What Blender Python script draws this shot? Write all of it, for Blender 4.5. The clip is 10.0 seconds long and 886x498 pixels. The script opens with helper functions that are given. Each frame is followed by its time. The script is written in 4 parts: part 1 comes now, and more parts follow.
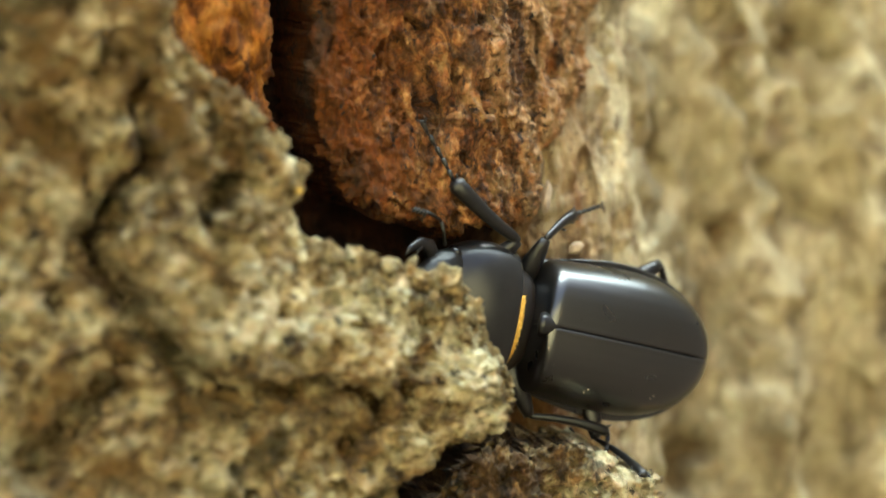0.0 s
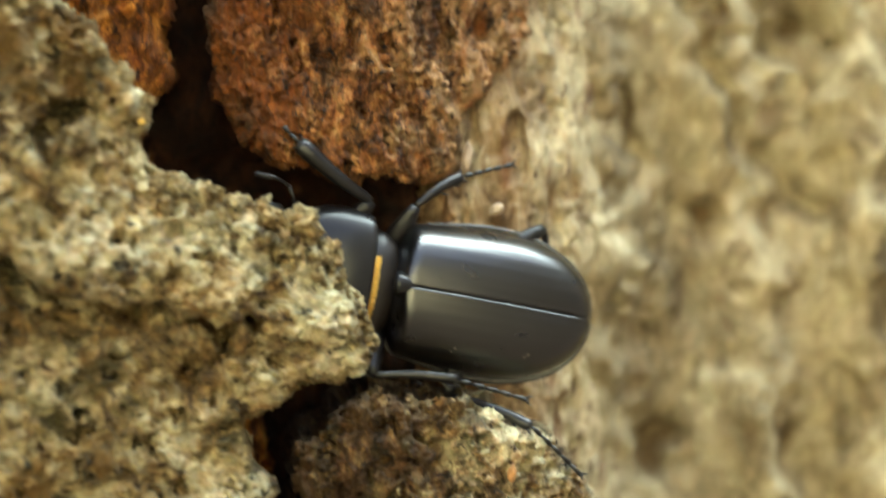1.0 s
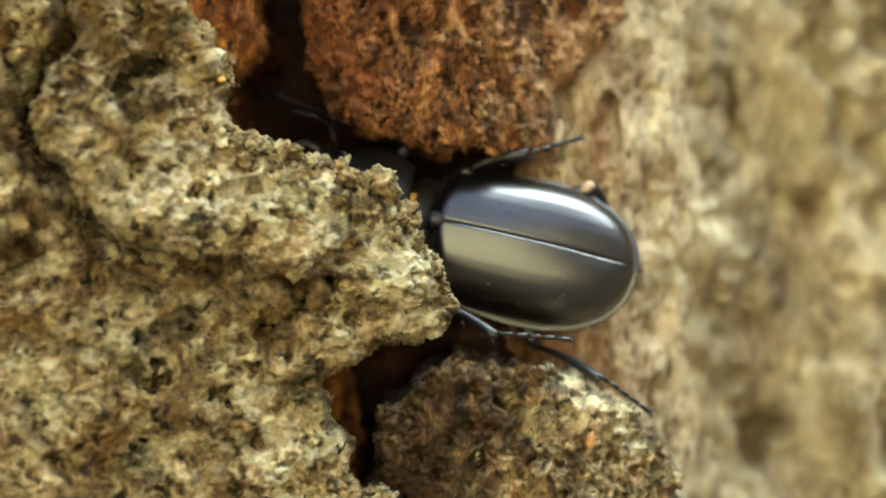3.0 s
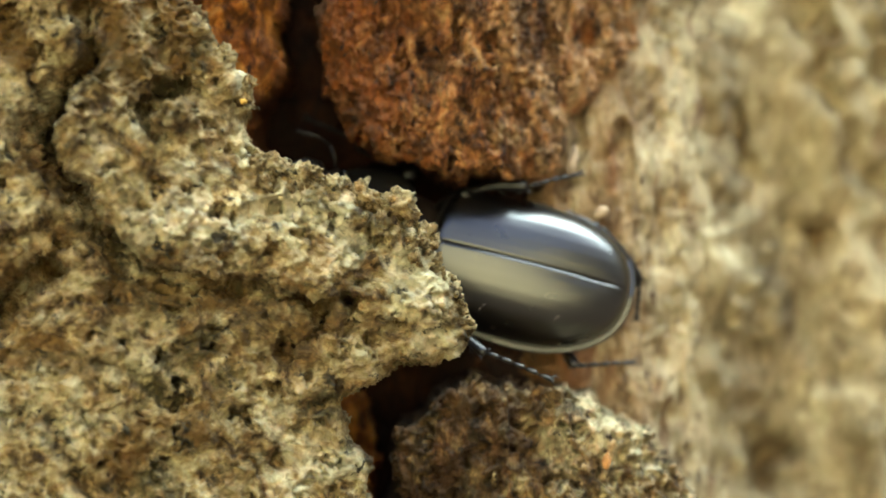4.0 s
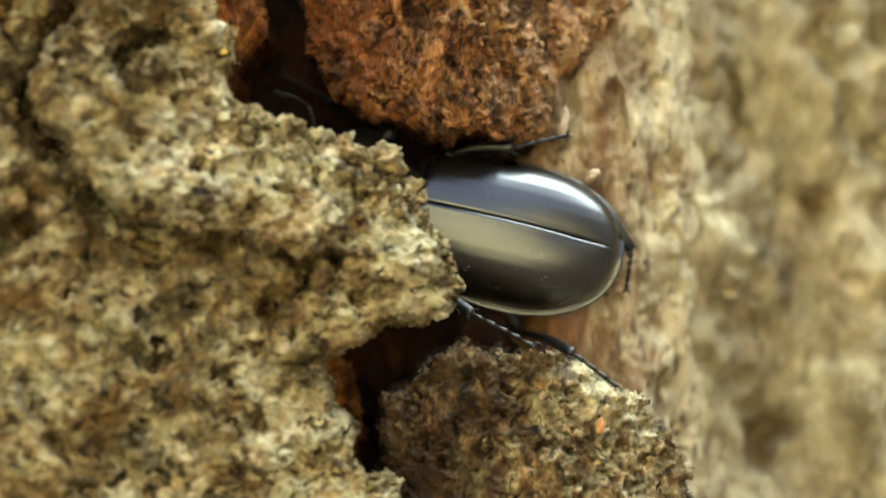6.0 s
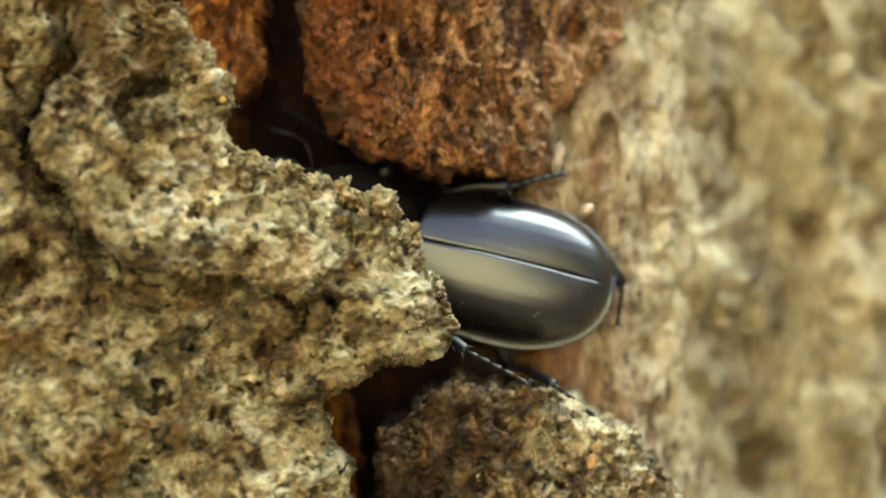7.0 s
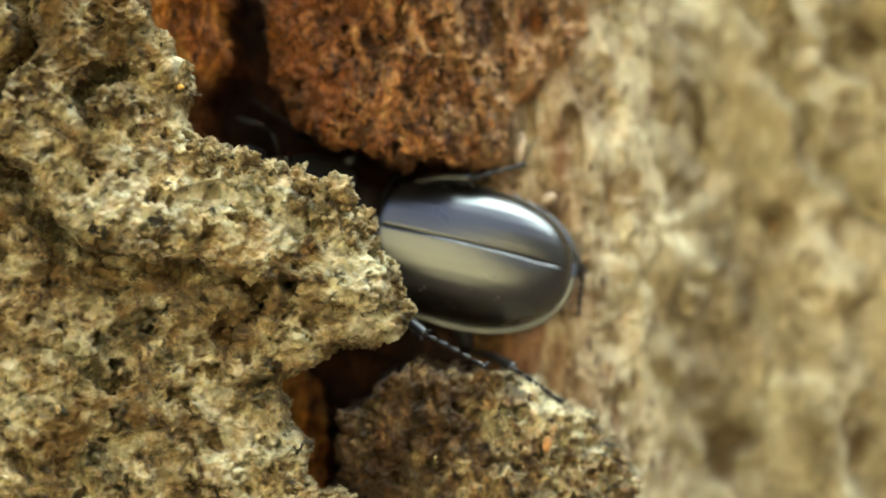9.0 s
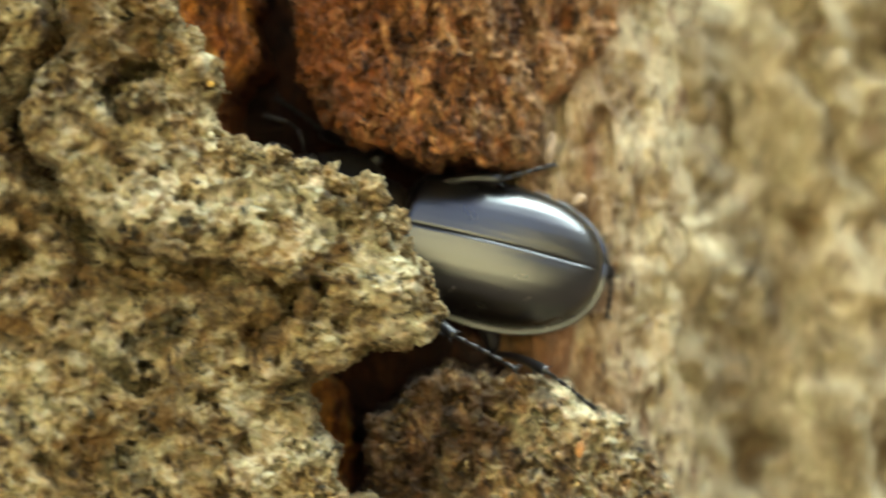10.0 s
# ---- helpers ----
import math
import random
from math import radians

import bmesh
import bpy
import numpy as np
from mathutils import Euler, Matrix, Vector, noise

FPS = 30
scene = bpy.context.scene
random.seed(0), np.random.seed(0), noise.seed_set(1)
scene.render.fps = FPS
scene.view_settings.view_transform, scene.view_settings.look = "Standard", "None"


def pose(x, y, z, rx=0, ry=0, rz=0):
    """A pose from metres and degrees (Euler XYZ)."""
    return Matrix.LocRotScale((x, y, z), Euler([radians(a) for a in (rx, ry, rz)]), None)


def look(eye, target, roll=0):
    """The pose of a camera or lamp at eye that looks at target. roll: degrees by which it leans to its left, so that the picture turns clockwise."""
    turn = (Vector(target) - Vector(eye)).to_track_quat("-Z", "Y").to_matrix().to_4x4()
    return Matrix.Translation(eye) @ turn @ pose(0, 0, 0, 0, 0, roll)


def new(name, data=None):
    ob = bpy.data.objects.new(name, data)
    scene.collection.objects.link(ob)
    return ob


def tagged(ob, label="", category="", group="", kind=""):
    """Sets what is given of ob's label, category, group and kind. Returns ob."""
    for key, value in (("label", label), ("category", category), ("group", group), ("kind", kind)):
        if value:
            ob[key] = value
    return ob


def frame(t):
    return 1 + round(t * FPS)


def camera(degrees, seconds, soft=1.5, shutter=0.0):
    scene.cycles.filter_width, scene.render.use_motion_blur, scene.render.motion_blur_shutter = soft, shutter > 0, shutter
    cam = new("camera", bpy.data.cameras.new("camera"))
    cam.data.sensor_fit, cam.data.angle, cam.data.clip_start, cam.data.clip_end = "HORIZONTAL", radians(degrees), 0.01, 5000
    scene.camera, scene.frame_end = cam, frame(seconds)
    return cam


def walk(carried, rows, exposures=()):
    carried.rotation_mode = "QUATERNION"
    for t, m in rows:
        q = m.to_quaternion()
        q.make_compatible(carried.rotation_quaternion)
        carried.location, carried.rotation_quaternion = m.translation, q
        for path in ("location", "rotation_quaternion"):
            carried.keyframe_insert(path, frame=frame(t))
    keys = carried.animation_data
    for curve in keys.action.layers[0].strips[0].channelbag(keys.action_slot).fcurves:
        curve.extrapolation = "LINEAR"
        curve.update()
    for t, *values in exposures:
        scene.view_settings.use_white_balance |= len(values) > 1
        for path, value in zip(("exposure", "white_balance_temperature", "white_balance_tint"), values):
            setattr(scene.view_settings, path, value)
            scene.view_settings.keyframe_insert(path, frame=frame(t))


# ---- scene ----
MM = 0.001
BASE_Z = 1.2          # height above the ground of the plan's zero, metres

# ---- the camera: a close-up lens, hand-held a quarter of a metre from the bark ----
cam = camera(16, 10.0, soft=1.6, shutter=0.8)
cam.data.dof.use_dof = True
cam.data.dof.focus_distance = 0.236
cam.data.dof.aperture_fstop = 22.0


def eye(x, y, z, yaw, pitch, roll):
    """A camera pose: place in metres, degrees to the left, upwards and of lean."""
    ahead = Vector((-math.sin(radians(yaw)) * math.cos(radians(pitch)),
                    math.cos(radians(yaw)) * math.cos(radians(pitch)), math.sin(radians(pitch))))
    return look((x, y, z), Vector((x, y, z)) + ahead, roll)


PATH = [
    (0.0, -0.04927, -0.22173, 1.25405, -16.334, -6.219, -1.977),
    (0.5, -0.02768, -0.22835, 1.24962, -11.266, -5.170, -1.333),
    (1.0, 0.00520, -0.23627, 1.24196, -4.633, -4.142, -0.205),
    (1.5, 0.01480, -0.23317, 1.23237, -1.698, -2.273, -0.237),
    (2.0, 0.02048, -0.23715, 1.22558, 0.268, -0.654, -0.406),
    (2.5, 0.02647, -0.24108, 1.22534, 1.496, -0.871, 0.228),
    (2.7, 0.02316, -0.24056, 1.22914, 0.945, -1.597, 0.144),
    (3.8, 0.01798, -0.24312, 1.22205, 0.216, 0.079, 0.339),
    (4.0, 0.01717, -0.24323, 1.22466, 0.114, -0.121, 0.359),
    (4.5, 0.01629, -0.24487, 1.22447, 0.009, -0.085, 0.373),
    (5.0, 0.01522, -0.24516, 1.22298, -0.147, -0.007, 0.602),
    (5.5, 0.02456, -0.24810, 1.21780, 1.291, 1.088, 0.045),
    (6.0, 0.01707, -0.23597, 1.21620, -0.136, 1.205, 0.055),
    (6.2, 0.01692, -0.23703, 1.21987, -0.073, 0.616, 0.226),
    (7.3, 0.02013, -0.24147, 1.22576, 0.443, -0.397, 0.161),
    (7.5, 0.02108, -0.24187, 1.22319, 0.697, -0.104, 0.195),
    (8.0, 0.02430, -0.23915, 1.21782, 1.110, 0.800, 0.052),
    (8.5, 0.02617, -0.23966, 1.21939, 1.354, 0.413, 0.247),
    (9.0, 0.02947, -0.24521, 1.22178, 1.948, 0.287, 0.190),
    (9.5, 0.03158, -0.24306, 1.22025, 2.200, 0.516, 0.029),
    (10.0, 0.02373, -0.24129, 1.22135, 1.183, 0.417, 0.424),
]
walk(cam, [(t, eye(*row)) for t, *row in PATH])

# ---- light: a hazy sun stands high behind the tree and only brushes this side, which the sky above and an added, unseen sunlit clearing light ----
SUN_ELEVATION, SUN_TURN = 67, 152      # degrees up; degrees to the right of straight behind the camera
world = bpy.data.worlds.new("sky")
scene.world = world
world.use_nodes = True
sky = world.node_tree.nodes.new("ShaderNodeTexSky")
sky.sky_type = "NISHITA"
sky.sun_disc = False
sky.sun_elevation = radians(SUN_ELEVATION)
sky.sun_rotation = radians(180 - SUN_TURN)
sky.dust_density = 6.0
sky.ozone_density = 0.6
sky.air_density = 1.0
background = world.node_tree.nodes["Background"]
background.inputs["Strength"].default_value = 0.15
world.node_tree.links.new(sky.outputs[0], background.inputs["Color"])
sun = new("sun", bpy.data.lights.new("sun", "SUN"))
sun.data.energy = 5.0
sun.data.angle = radians(72)
sun.data.color = (0.76, 1.0, 0.98)
sun_way = Vector((math.sin(radians(SUN_TURN)) * math.cos(radians(SUN_ELEVATION)),
                  -math.cos(radians(SUN_TURN)) * math.cos(radians(SUN_ELEVATION)), math.sin(radians(SUN_ELEVATION))))
sun.matrix_world = look(sun_way * 5, (0, 0, 0))
scene.view_settings.exposure = 2.05


# ---- materials ----
def node(tree, kind, **inputs):
    n = tree.nodes.new(kind)
    for key, value in inputs.items():
        n.inputs[key.replace("_", " ")].default_value = value
    return n


def noise_node(tree, coords, scale, detail=6.0, rough=0.6, distort=0.0):
    n = node(tree, "ShaderNodeTexNoise", Scale=scale, Detail=detail, Roughness=rough, Distortion=distort)
    tree.links.new(coords, n.inputs["Vector"])
    return n.outputs["Fac"]


def ramp(tree, value, stops):
    n = tree.nodes.new("ShaderNodeValToRGB")
    els = n.color_ramp.elements
    while len(els) < len(stops):
        els.new(0.5)
    for el, (at, colour) in zip(els, stops):
        el.position = at
        el.color = (*colour, 1)
    tree.links.new(value, n.inputs["Fac"])
    return n.outputs["Color"]


def mix(tree, fac, a, b, how="MIX"):
    n = tree.nodes.new("ShaderNodeMix")
    n.data_type = "RGBA"
    n.blend_type = how
    for socket, value in ((n.inputs[0], fac), (n.inputs[6], a), (n.inputs[7], b)):
        if isinstance(value, bpy.types.NodeSocket):
            tree.links.new(value, socket)
        else:
            socket.default_value = value if isinstance(value, float) else (*value, 1)
    return n.outputs[2]


def grey(tree, value, low, high):
    n = tree.nodes.new("ShaderNodeMapRange")
    n.inputs["From Min"].default_value, n.inputs["From Max"].default_value = low, high
    tree.links.new(value, n.inputs["Value"])
    return n.outputs["Result"]


def begin(name, stretch=(1, 1, 1), turn=(0, 0, 0)):
    m = bpy.data.materials.new(name)
    m.use_nodes = True
    tree = m.node_tree
    bsdf = tree.nodes["Principled BSDF"]
    co = tree.nodes.new("ShaderNodeTexCoord")
    mp = tree.nodes.new("ShaderNodeMapping")
    mp.inputs["Scale"].default_value = stretch
    mp.inputs["Rotation"].default_value = turn
    tree.links.new(co.outputs["Object"], mp.inputs["Vector"])
    return m, tree, bsdf, mp.outputs["Vector"]


def bump(tree, bsdf, height, strength, distance):
    n = node(tree, "ShaderNodeBump", Strength=strength, Distance=distance)
    tree.links.new(height, n.inputs["Height"])
    tree.links.new(n.outputs["Normal"], bsdf.inputs["Normal"])


def bark_material(name, stops, brown, pale, speck, dim, grain=(1, 1, 1), turn=(0, 0, 0), size=1.0, fine=0.0003, granular=1.0):
    """Weathered bark: coloured grain, worn brown and pale crusted areas with some painted light and shade (the mesh's
    own pigment and noise), dark specks.
    """
    m, tree, bsdf, v = begin(name, grain, turn)
    pig = tree.nodes.new("ShaderNodeAttribute")
    pig.attribute_name = "pigment"
    body = ramp(tree, noise_node(tree, v, 330 / size, 9, 0.70, 0.7), stops)
    sway = noise_node(tree, v, 150 / size, 8, 0.70, 1.0)
    both = tree.nodes.new("ShaderNodeMath")
    both.operation = "MULTIPLY_ADD"
    tree.links.new(sway, both.inputs[0])
    both.inputs[1].default_value = 3.4
    tree.links.new(pig.outputs["Fac"], both.inputs[2])
    body = mix(tree, grey(tree, both.outputs[0], 1.45, 0.75), body, brown)
    body = mix(tree, grey(tree, both.outputs[0], 1.95, 2.7), body, pale)
    moss = grey(tree, noise_node(tree, v, 120 / size, 7, 0.68, 0.5), 0.54, 0.63)
    body = mix(tree, moss, body, dim)
    tint = noise_node(tree, v, 620 / size, 6, 0.65, 0.4)
    body = mix(tree, grey(tree, tint, 0.58, 0.66), body, speck)
    for cells, much in ((1700, 0.38), (600, 0.30)):          # single granules, each with a tone of its own
        push = tree.nodes.new("ShaderNodeVectorMath")
        push.operation = "MULTIPLY_ADD"
        wob = node(tree, "ShaderNodeTexNoise", Scale=cells * 0.9 / size, Detail=3.0)
        tree.links.new(v, wob.inputs["Vector"])
        tree.links.new(wob.outputs["Color"], push.inputs[0])
        push.inputs[1].default_value = (0.9 / cells * size,) * 3
        tree.links.new(v, push.inputs[2])
        cell = node(tree, "ShaderNodeTexVoronoi", Scale=cells / size)
        tree.links.new(push.outputs[0], cell.inputs["Vector"])
        split = tree.nodes.new("ShaderNodeSeparateColor")
        tree.links.new(cell.outputs["Color"], split.inputs["Color"])
        body = mix(tree, much * granular, body, ramp(tree, split.outputs[0], [(0.0, (0.14, 0.12, 0.10)), (0.2, (0.35, 0.38, 0.29)), (0.4, (0.49, 0.48, 0.47)), (0.6, (0.58, 0.46, 0.37)), (0.8, (0.51, 0.55, 0.54)), (1.0, (0.80, 0.79, 0.72))]), "OVERLAY")
    body = mix(tree, 0.27, body, ramp(tree, noise_node(tree, v, 1300 / size, 5, 0.7), [(0.34, (0.30, 0.27, 0.22)), (0.5, (0.5, 0.5, 0.48)), (0.66, (0.78, 0.77, 0.72))]), "OVERLAY")
    tree.links.new(body, bsdf.inputs["Base Color"])
    bsdf.inputs["Roughness"].default_value = 0.85
    bsdf.inputs["Specular IOR Level"].default_value = 0.3
    rise = mix(tree, 0.5, noise_node(tree, v, 1500 / size, 8, 0.75), noise_node(tree, v, 4200 / size, 4, 0.6))
    bump(tree, bsdf, rise, 1.0, fine)
    return m


MAT_PLATE = bark_material("weathered_grey_bark", [(0.38, (0.042, 0.025, 0.010)), (0.46, (0.18, 0.122, 0.052)), (0.54, (0.32, 0.250, 0.135)), (0.64, (0.40, 0.345, 0.225))],
                          (0.115, 0.066, 0.019), (0.44, 0.395, 0.28), (0.032, 0.027, 0.016), (0.058, 0.046, 0.018), (1, 1, 1.15), (0, 0.5, 0))
MAT_RED = bark_material("red_brown_bark", [(0.37, (0.022, 0.008, 0.004)), (0.46, (0.12, 0.044, 0.013)), (0.55, (0.28, 0.118, 0.038)), (0.66, (0.44, 0.24, 0.105))],
                        (0.15, 0.045, 0.007), (0.40, 0.235, 0.125), (0.030, 0.022, 0.020), (0.075, 0.036, 0.018), (1.4, 1, 0.8), (0, 0.25, 0), 0.75, 0.0004, 1.5)
# The brown is deepened to hold the shade on the block's upper left.
MAT_LOWER = bark_material("dark_brown_bark", [(0.37, (0.014, 0.008, 0.004)), (0.46, (0.085, 0.048, 0.019)), (0.55, (0.20, 0.130, 0.060)), (0.66, (0.38, 0.29, 0.165))],
                          (0.048, 0.023, 0.007), (0.43, 0.36, 0.24), (0.025, 0.019, 0.015), (0.055, 0.042, 0.020), (1.3, 1, 0.8), (0, 0.3, 0), 1.0, 0.0004, 1.5)
MAT_BACK = bark_material("pale_tan_bark", [(0.37, (0.112, 0.084, 0.048)), (0.46, (0.228, 0.178, 0.104)), (0.55, (0.332, 0.27, 0.163)), (0.66, (0.42, 0.355, 0.23))],
                         (0.135, 0.090, 0.042), (0.51, 0.445, 0.30), (0.20, 0.148, 0.090), (0.255, 0.20, 0.12), (1.4, 1, 0.7), (0, 0, 0), 2.6, 0.0004, 0.35)
MAT_ORANGE = bark_material("rotten_orange_wood", [(0.37, (0.07, 0.022, 0.006)), (0.46, (0.20, 0.064, 0.009)), (0.55, (0.40, 0.150, 0.022)), (0.66, (0.52, 0.23, 0.046))],
                           (0.14, 0.045, 0.011), (0.46, 0.215, 0.066), (0.04, 0.016, 0.008), (0.13, 0.042, 0.012), (1.4, 1, 0.7), (0, 0, 0), 1.0, 0.0004, 1.3)
# Red-brown wood, taken nearly to black: the crevice's shade is in the colour.
MAT_SHADED_WOOD = bark_material("shade_darkened_rotten_wood", [(0.37, (0.007, 0.003, 0.002)), (0.46, (0.020, 0.007, 0.003)), (0.55, (0.040, 0.014, 0.005)), (0.66, (0.075, 0.028, 0.010))],
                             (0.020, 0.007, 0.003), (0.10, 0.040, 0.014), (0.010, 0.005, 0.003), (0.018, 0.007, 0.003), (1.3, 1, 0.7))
MAT_INNER = bark_material("pinkish_inner_wood", [(0.37, (0.105, 0.062, 0.032)), (0.46, (0.22, 0.142, 0.076)), (0.55, (0.31, 0.215, 0.122)), (0.66, (0.40, 0.30, 0.185))],
                          (0.175, 0.082, 0.034), (0.46, 0.38, 0.245), (0.09, 0.052, 0.030), (0.20, 0.125, 0.070), (1.5, 1, 0.6), (0, 0.12, 0), 1.0, 0.0003, 0.6)


def plain(name, colour, rough, spread=0.25, scale=900, metal=0.0, relief=0.0, relief_scale=3000):
    m, tree, bsdf, v = begin(name)
    dark = tuple(c * (1 - spread) for c in colour)
    light = tuple(min(1, c * (1 + spread)) for c in colour)
    tree.links.new(ramp(tree, noise_node(tree, v, scale, 6), [(0.3, dark), (0.7, light)]), bsdf.inputs["Base Color"])
    r = tree.nodes.new("ShaderNodeMapRange")
    r.inputs["To Min"].default_value, r.inputs["To Max"].default_value = rough * 0.85, min(1, rough * 1.2)
    tree.links.new(noise_node(tree, v, scale * 0.4, 5), r.inputs["Value"])
    tree.links.new(r.outputs["Result"], bsdf.inputs["Roughness"])
    bsdf.inputs["Metallic"].default_value = metal
    if relief:
        bump(tree, bsdf, noise_node(tree, v, relief_scale, 4), 0.4, relief)
    return m


MAT_SHELL = plain("black_wing_case_shell", (0.0035, 0.0032, 0.003), 0.28, 0.3, 700)
MAT_SHELL.node_tree.nodes["Principled BSDF"].inputs["Specular IOR Level"].default_value = 0.5
MAT_SHELL.node_tree.nodes["Principled BSDF"].inputs["IOR"].default_value = 1.84
MAT_NECK = plain("black_neck_shield_shell", (0.012, 0.011, 0.011), 0.28, 0.3, 700)
MAT_NECK.node_tree.nodes["Principled BSDF"].inputs["Specular IOR Level"].default_value = 0.4
MAT_LIMB = plain("black_leg_shell", (0.006, 0.005, 0.005), 0.36, 0.3, 1200, 0.0, 0.00005, 4000)
MAT_HEAD = plain("rough_black_head_shell", (0.008, 0.0075, 0.007), 0.34, 0.3, 1200, 0.0, 0.00025, 1500)
MAT_BELLY = plain("dark_brown_belly_shell", (0.012, 0.008, 0.006), 0.4, 0.3, 900)
MAT_EYE = plain("black_glossy_eye", (0.01, 0.009, 0.008), 0.12, 0.2, 3000)
MAT_HAIR = plain("golden_hair", (0.62, 0.36, 0.06), 0.5, 0.25, 4000)

MAT_DUST = plain("pale_dust", (0.35, 0.30, 0.24), 0.8, 0.2, 4000)


def ground_material():
    """Unseen ground, coloured for the wing cases' reflections: dark damp litter all round; a clearing of dry pale grass
    opens on the side that the camera stands on.
    """
    m, tree, bsdf, v = begin("unseen_litter_and_grass")
    sway = noise_node(tree, v, 0.35, 5)

    def math_node(how, a, b):
        n = tree.nodes.new("ShaderNodeMath")
        n.operation = how
        for socket, value in zip(n.inputs, (a, b)):
            if isinstance(value, bpy.types.NodeSocket):
                tree.links.new(value, socket)
            else:
                socket.default_value = value
        return n.outputs[0]

    split = tree.nodes.new("ShaderNodeSeparateXYZ")
    tree.links.new(v, split.inputs[0])
    ahead = math_node("ADD", math_node("MULTIPLY", split.outputs[0], CLEARING[0]), math_node("MULTIPLY", split.outputs[1], CLEARING[1]))
    aside = math_node("ABSOLUTE", math_node("SUBTRACT", math_node("MULTIPLY", split.outputs[0], CLEARING[1]), math_node("MULTIPLY", split.outputs[1], CLEARING[0])), 0.0)
    turn = math_node("ARCTAN2", aside, ahead)
    edge = math_node("ADD", turn, math_node("MULTIPLY", math_node("SUBTRACT", sway, 0.5), 0.35))
    far = math_node("ADD", ahead, math_node("MULTIPLY", sway, 2.0))
    litter = ramp(tree, noise_node(tree, v, 14, 8, 0.7), [(0.35, (0.014, 0.008, 0.004)), (0.65, (0.045, 0.025, 0.012))])
    grass = ramp(tree, noise_node(tree, v, 9, 8, 0.7), [(0.35, (0.58, 0.46, 0.24)), (0.65, (0.74, 0.60, 0.33))])
    open_ground = math_node("MULTIPLY", grey(tree, edge, 0.82, 0.68), grey(tree, far, 6.4, 7.6))
    tree.links.new(mix(tree, open_ground, litter, grass), bsdf.inputs["Base Color"])
    bsdf.inputs["Roughness"].default_value = 0.95
    bump(tree, bsdf, noise_node(tree, v, 20, 6), 0.5, 0.03)
    return m


CLEARING = (math.sin(radians(-18)), -math.cos(radians(-18)))      # the way, seen from the tree, in which the clearing lies
MAT_GROUND = ground_material()
MAT_TRUNK = bark_material("furrowed_trunk_bark", [(0.36, (0.10, 0.07, 0.035)), (0.46, (0.28, 0.21, 0.10)), (0.55, (0.42, 0.33, 0.18)), (0.66, (0.52, 0.43, 0.26))],
                          (0.2, 0.13, 0.055), (0.56, 0.47, 0.29), (0.1, 0.06, 0.03), (0.16, 0.12, 0.06), (1.6, 1.6, 0.5), (0, 0, 0), 6.0, 0.002)


# ---- mesh tools; shapes are written in millimetres ----
GRID = np.array([(1, 1, 0), (-1, 1, 0), (1, -1, 0), (-1, -1, 0), (1, 0, 1), (-1, 0, 1), (1, 0, -1), (-1, 0, -1),
                 (0, 1, 1), (0, -1, 1), (0, 1, -1), (0, -1, -1)], float)


def grain_noise(p, seed=0):
    """Gradient noise of an (n, 3) array of places, about -1 to 1."""
    cell = np.floor(p).astype(np.int64)
    f = p - cell
    s = f * f * f * (f * (f * 6 - 15) + 10)
    out = np.zeros(len(p))
    for dx in (0, 1):
        for dy in (0, 1):
            for dz in (0, 1):
                h = (cell[:, 0] + dx) * 374761393 + (cell[:, 1] + dy) * 668265263 + (cell[:, 2] + dz) * 2147483647 + seed * 1274126177
                h = (h ^ (h >> 13)) * 1274126177 & 0x7FFFFFFF
                g = GRID[(h ^ (h >> 16)) % 12]
                dot = g[:, 0] * (f[:, 0] - dx) + g[:, 1] * (f[:, 1] - dy) + g[:, 2] * (f[:, 2] - dz)
                w = (s[:, 0] if dx else 1 - s[:, 0]) * (s[:, 1] if dy else 1 - s[:, 1]) * (s[:, 2] if dz else 1 - s[:, 2])
                out += w * dot
    return out * 1.2


def layers(p, size, octaves, gain=0.5, seed=0, ridged=False):
    """Noise of several sizes on top of one another; size is that of the largest lumps."""
    total, amp = np.zeros(len(p)), 1.0
    for k in range(octaves):
        n = grain_noise(p / size + 17.3 * k, seed + k)
        total += amp * ((1 - 2 * np.abs(n)) if ridged else n)
        size, amp = size * 0.47, amp * gain
    return total


def knobbed(p, size, seed=0):
    """Rounded knobs parted by creases, 0 in the creases to 1 on the knobs."""
    p = p / size
    cell = np.floor(p).astype(np.int64)
    best = np.full(len(p), 9.0)
    for dx in (-1, 0, 1):
        for dy in (-1, 0, 1):
            for dz in (-1, 0, 1):
                c = cell + (dx, dy, dz)
                h = c[:, 0] * 73856093 ^ c[:, 1] * 19349663 ^ c[:, 2] * 83492791 ^ seed * 2654435761
                h = (h ^ (h >> 15)) * 2246822519 & 0x7FFFFFFF
                off = np.stack([(h & 1023), (h >> 10) & 1023, (h >> 20) & 1023], 1) / 1023.0
                best = np.minimum(best, ((c + off - p) ** 2).sum(1))
    return 1 - np.minimum(best, 1)


def line_distance(x, z, line, closed=False):
    """Distance to a polyline, the side of it (positive on its left), and how far along it the nearest place is, 0 to 1."""
    best, side, along = np.full(x.shape, 1e9), np.ones(x.shape), np.zeros(x.shape)
    pts = list(line) + ([line[0]] if closed else [])
    for k, ((ax, az), (bx, bz)) in enumerate(zip(pts, pts[1:])):
        ux, uz = bx - ax, bz - az
        t = np.clip(((x - ax) * ux + (z - az) * uz) / (ux * ux + uz * uz), 0, 1)
        d = np.hypot(x - ax - t * ux, z - az - t * uz)
        near = d < best
        best = np.where(near, d, best)
        side = np.where(near, np.sign(ux * (z - az) - uz * (x - ax)), side)
        along = np.where(near, (k + t) / (len(pts) - 1), along)
    return best, side, along


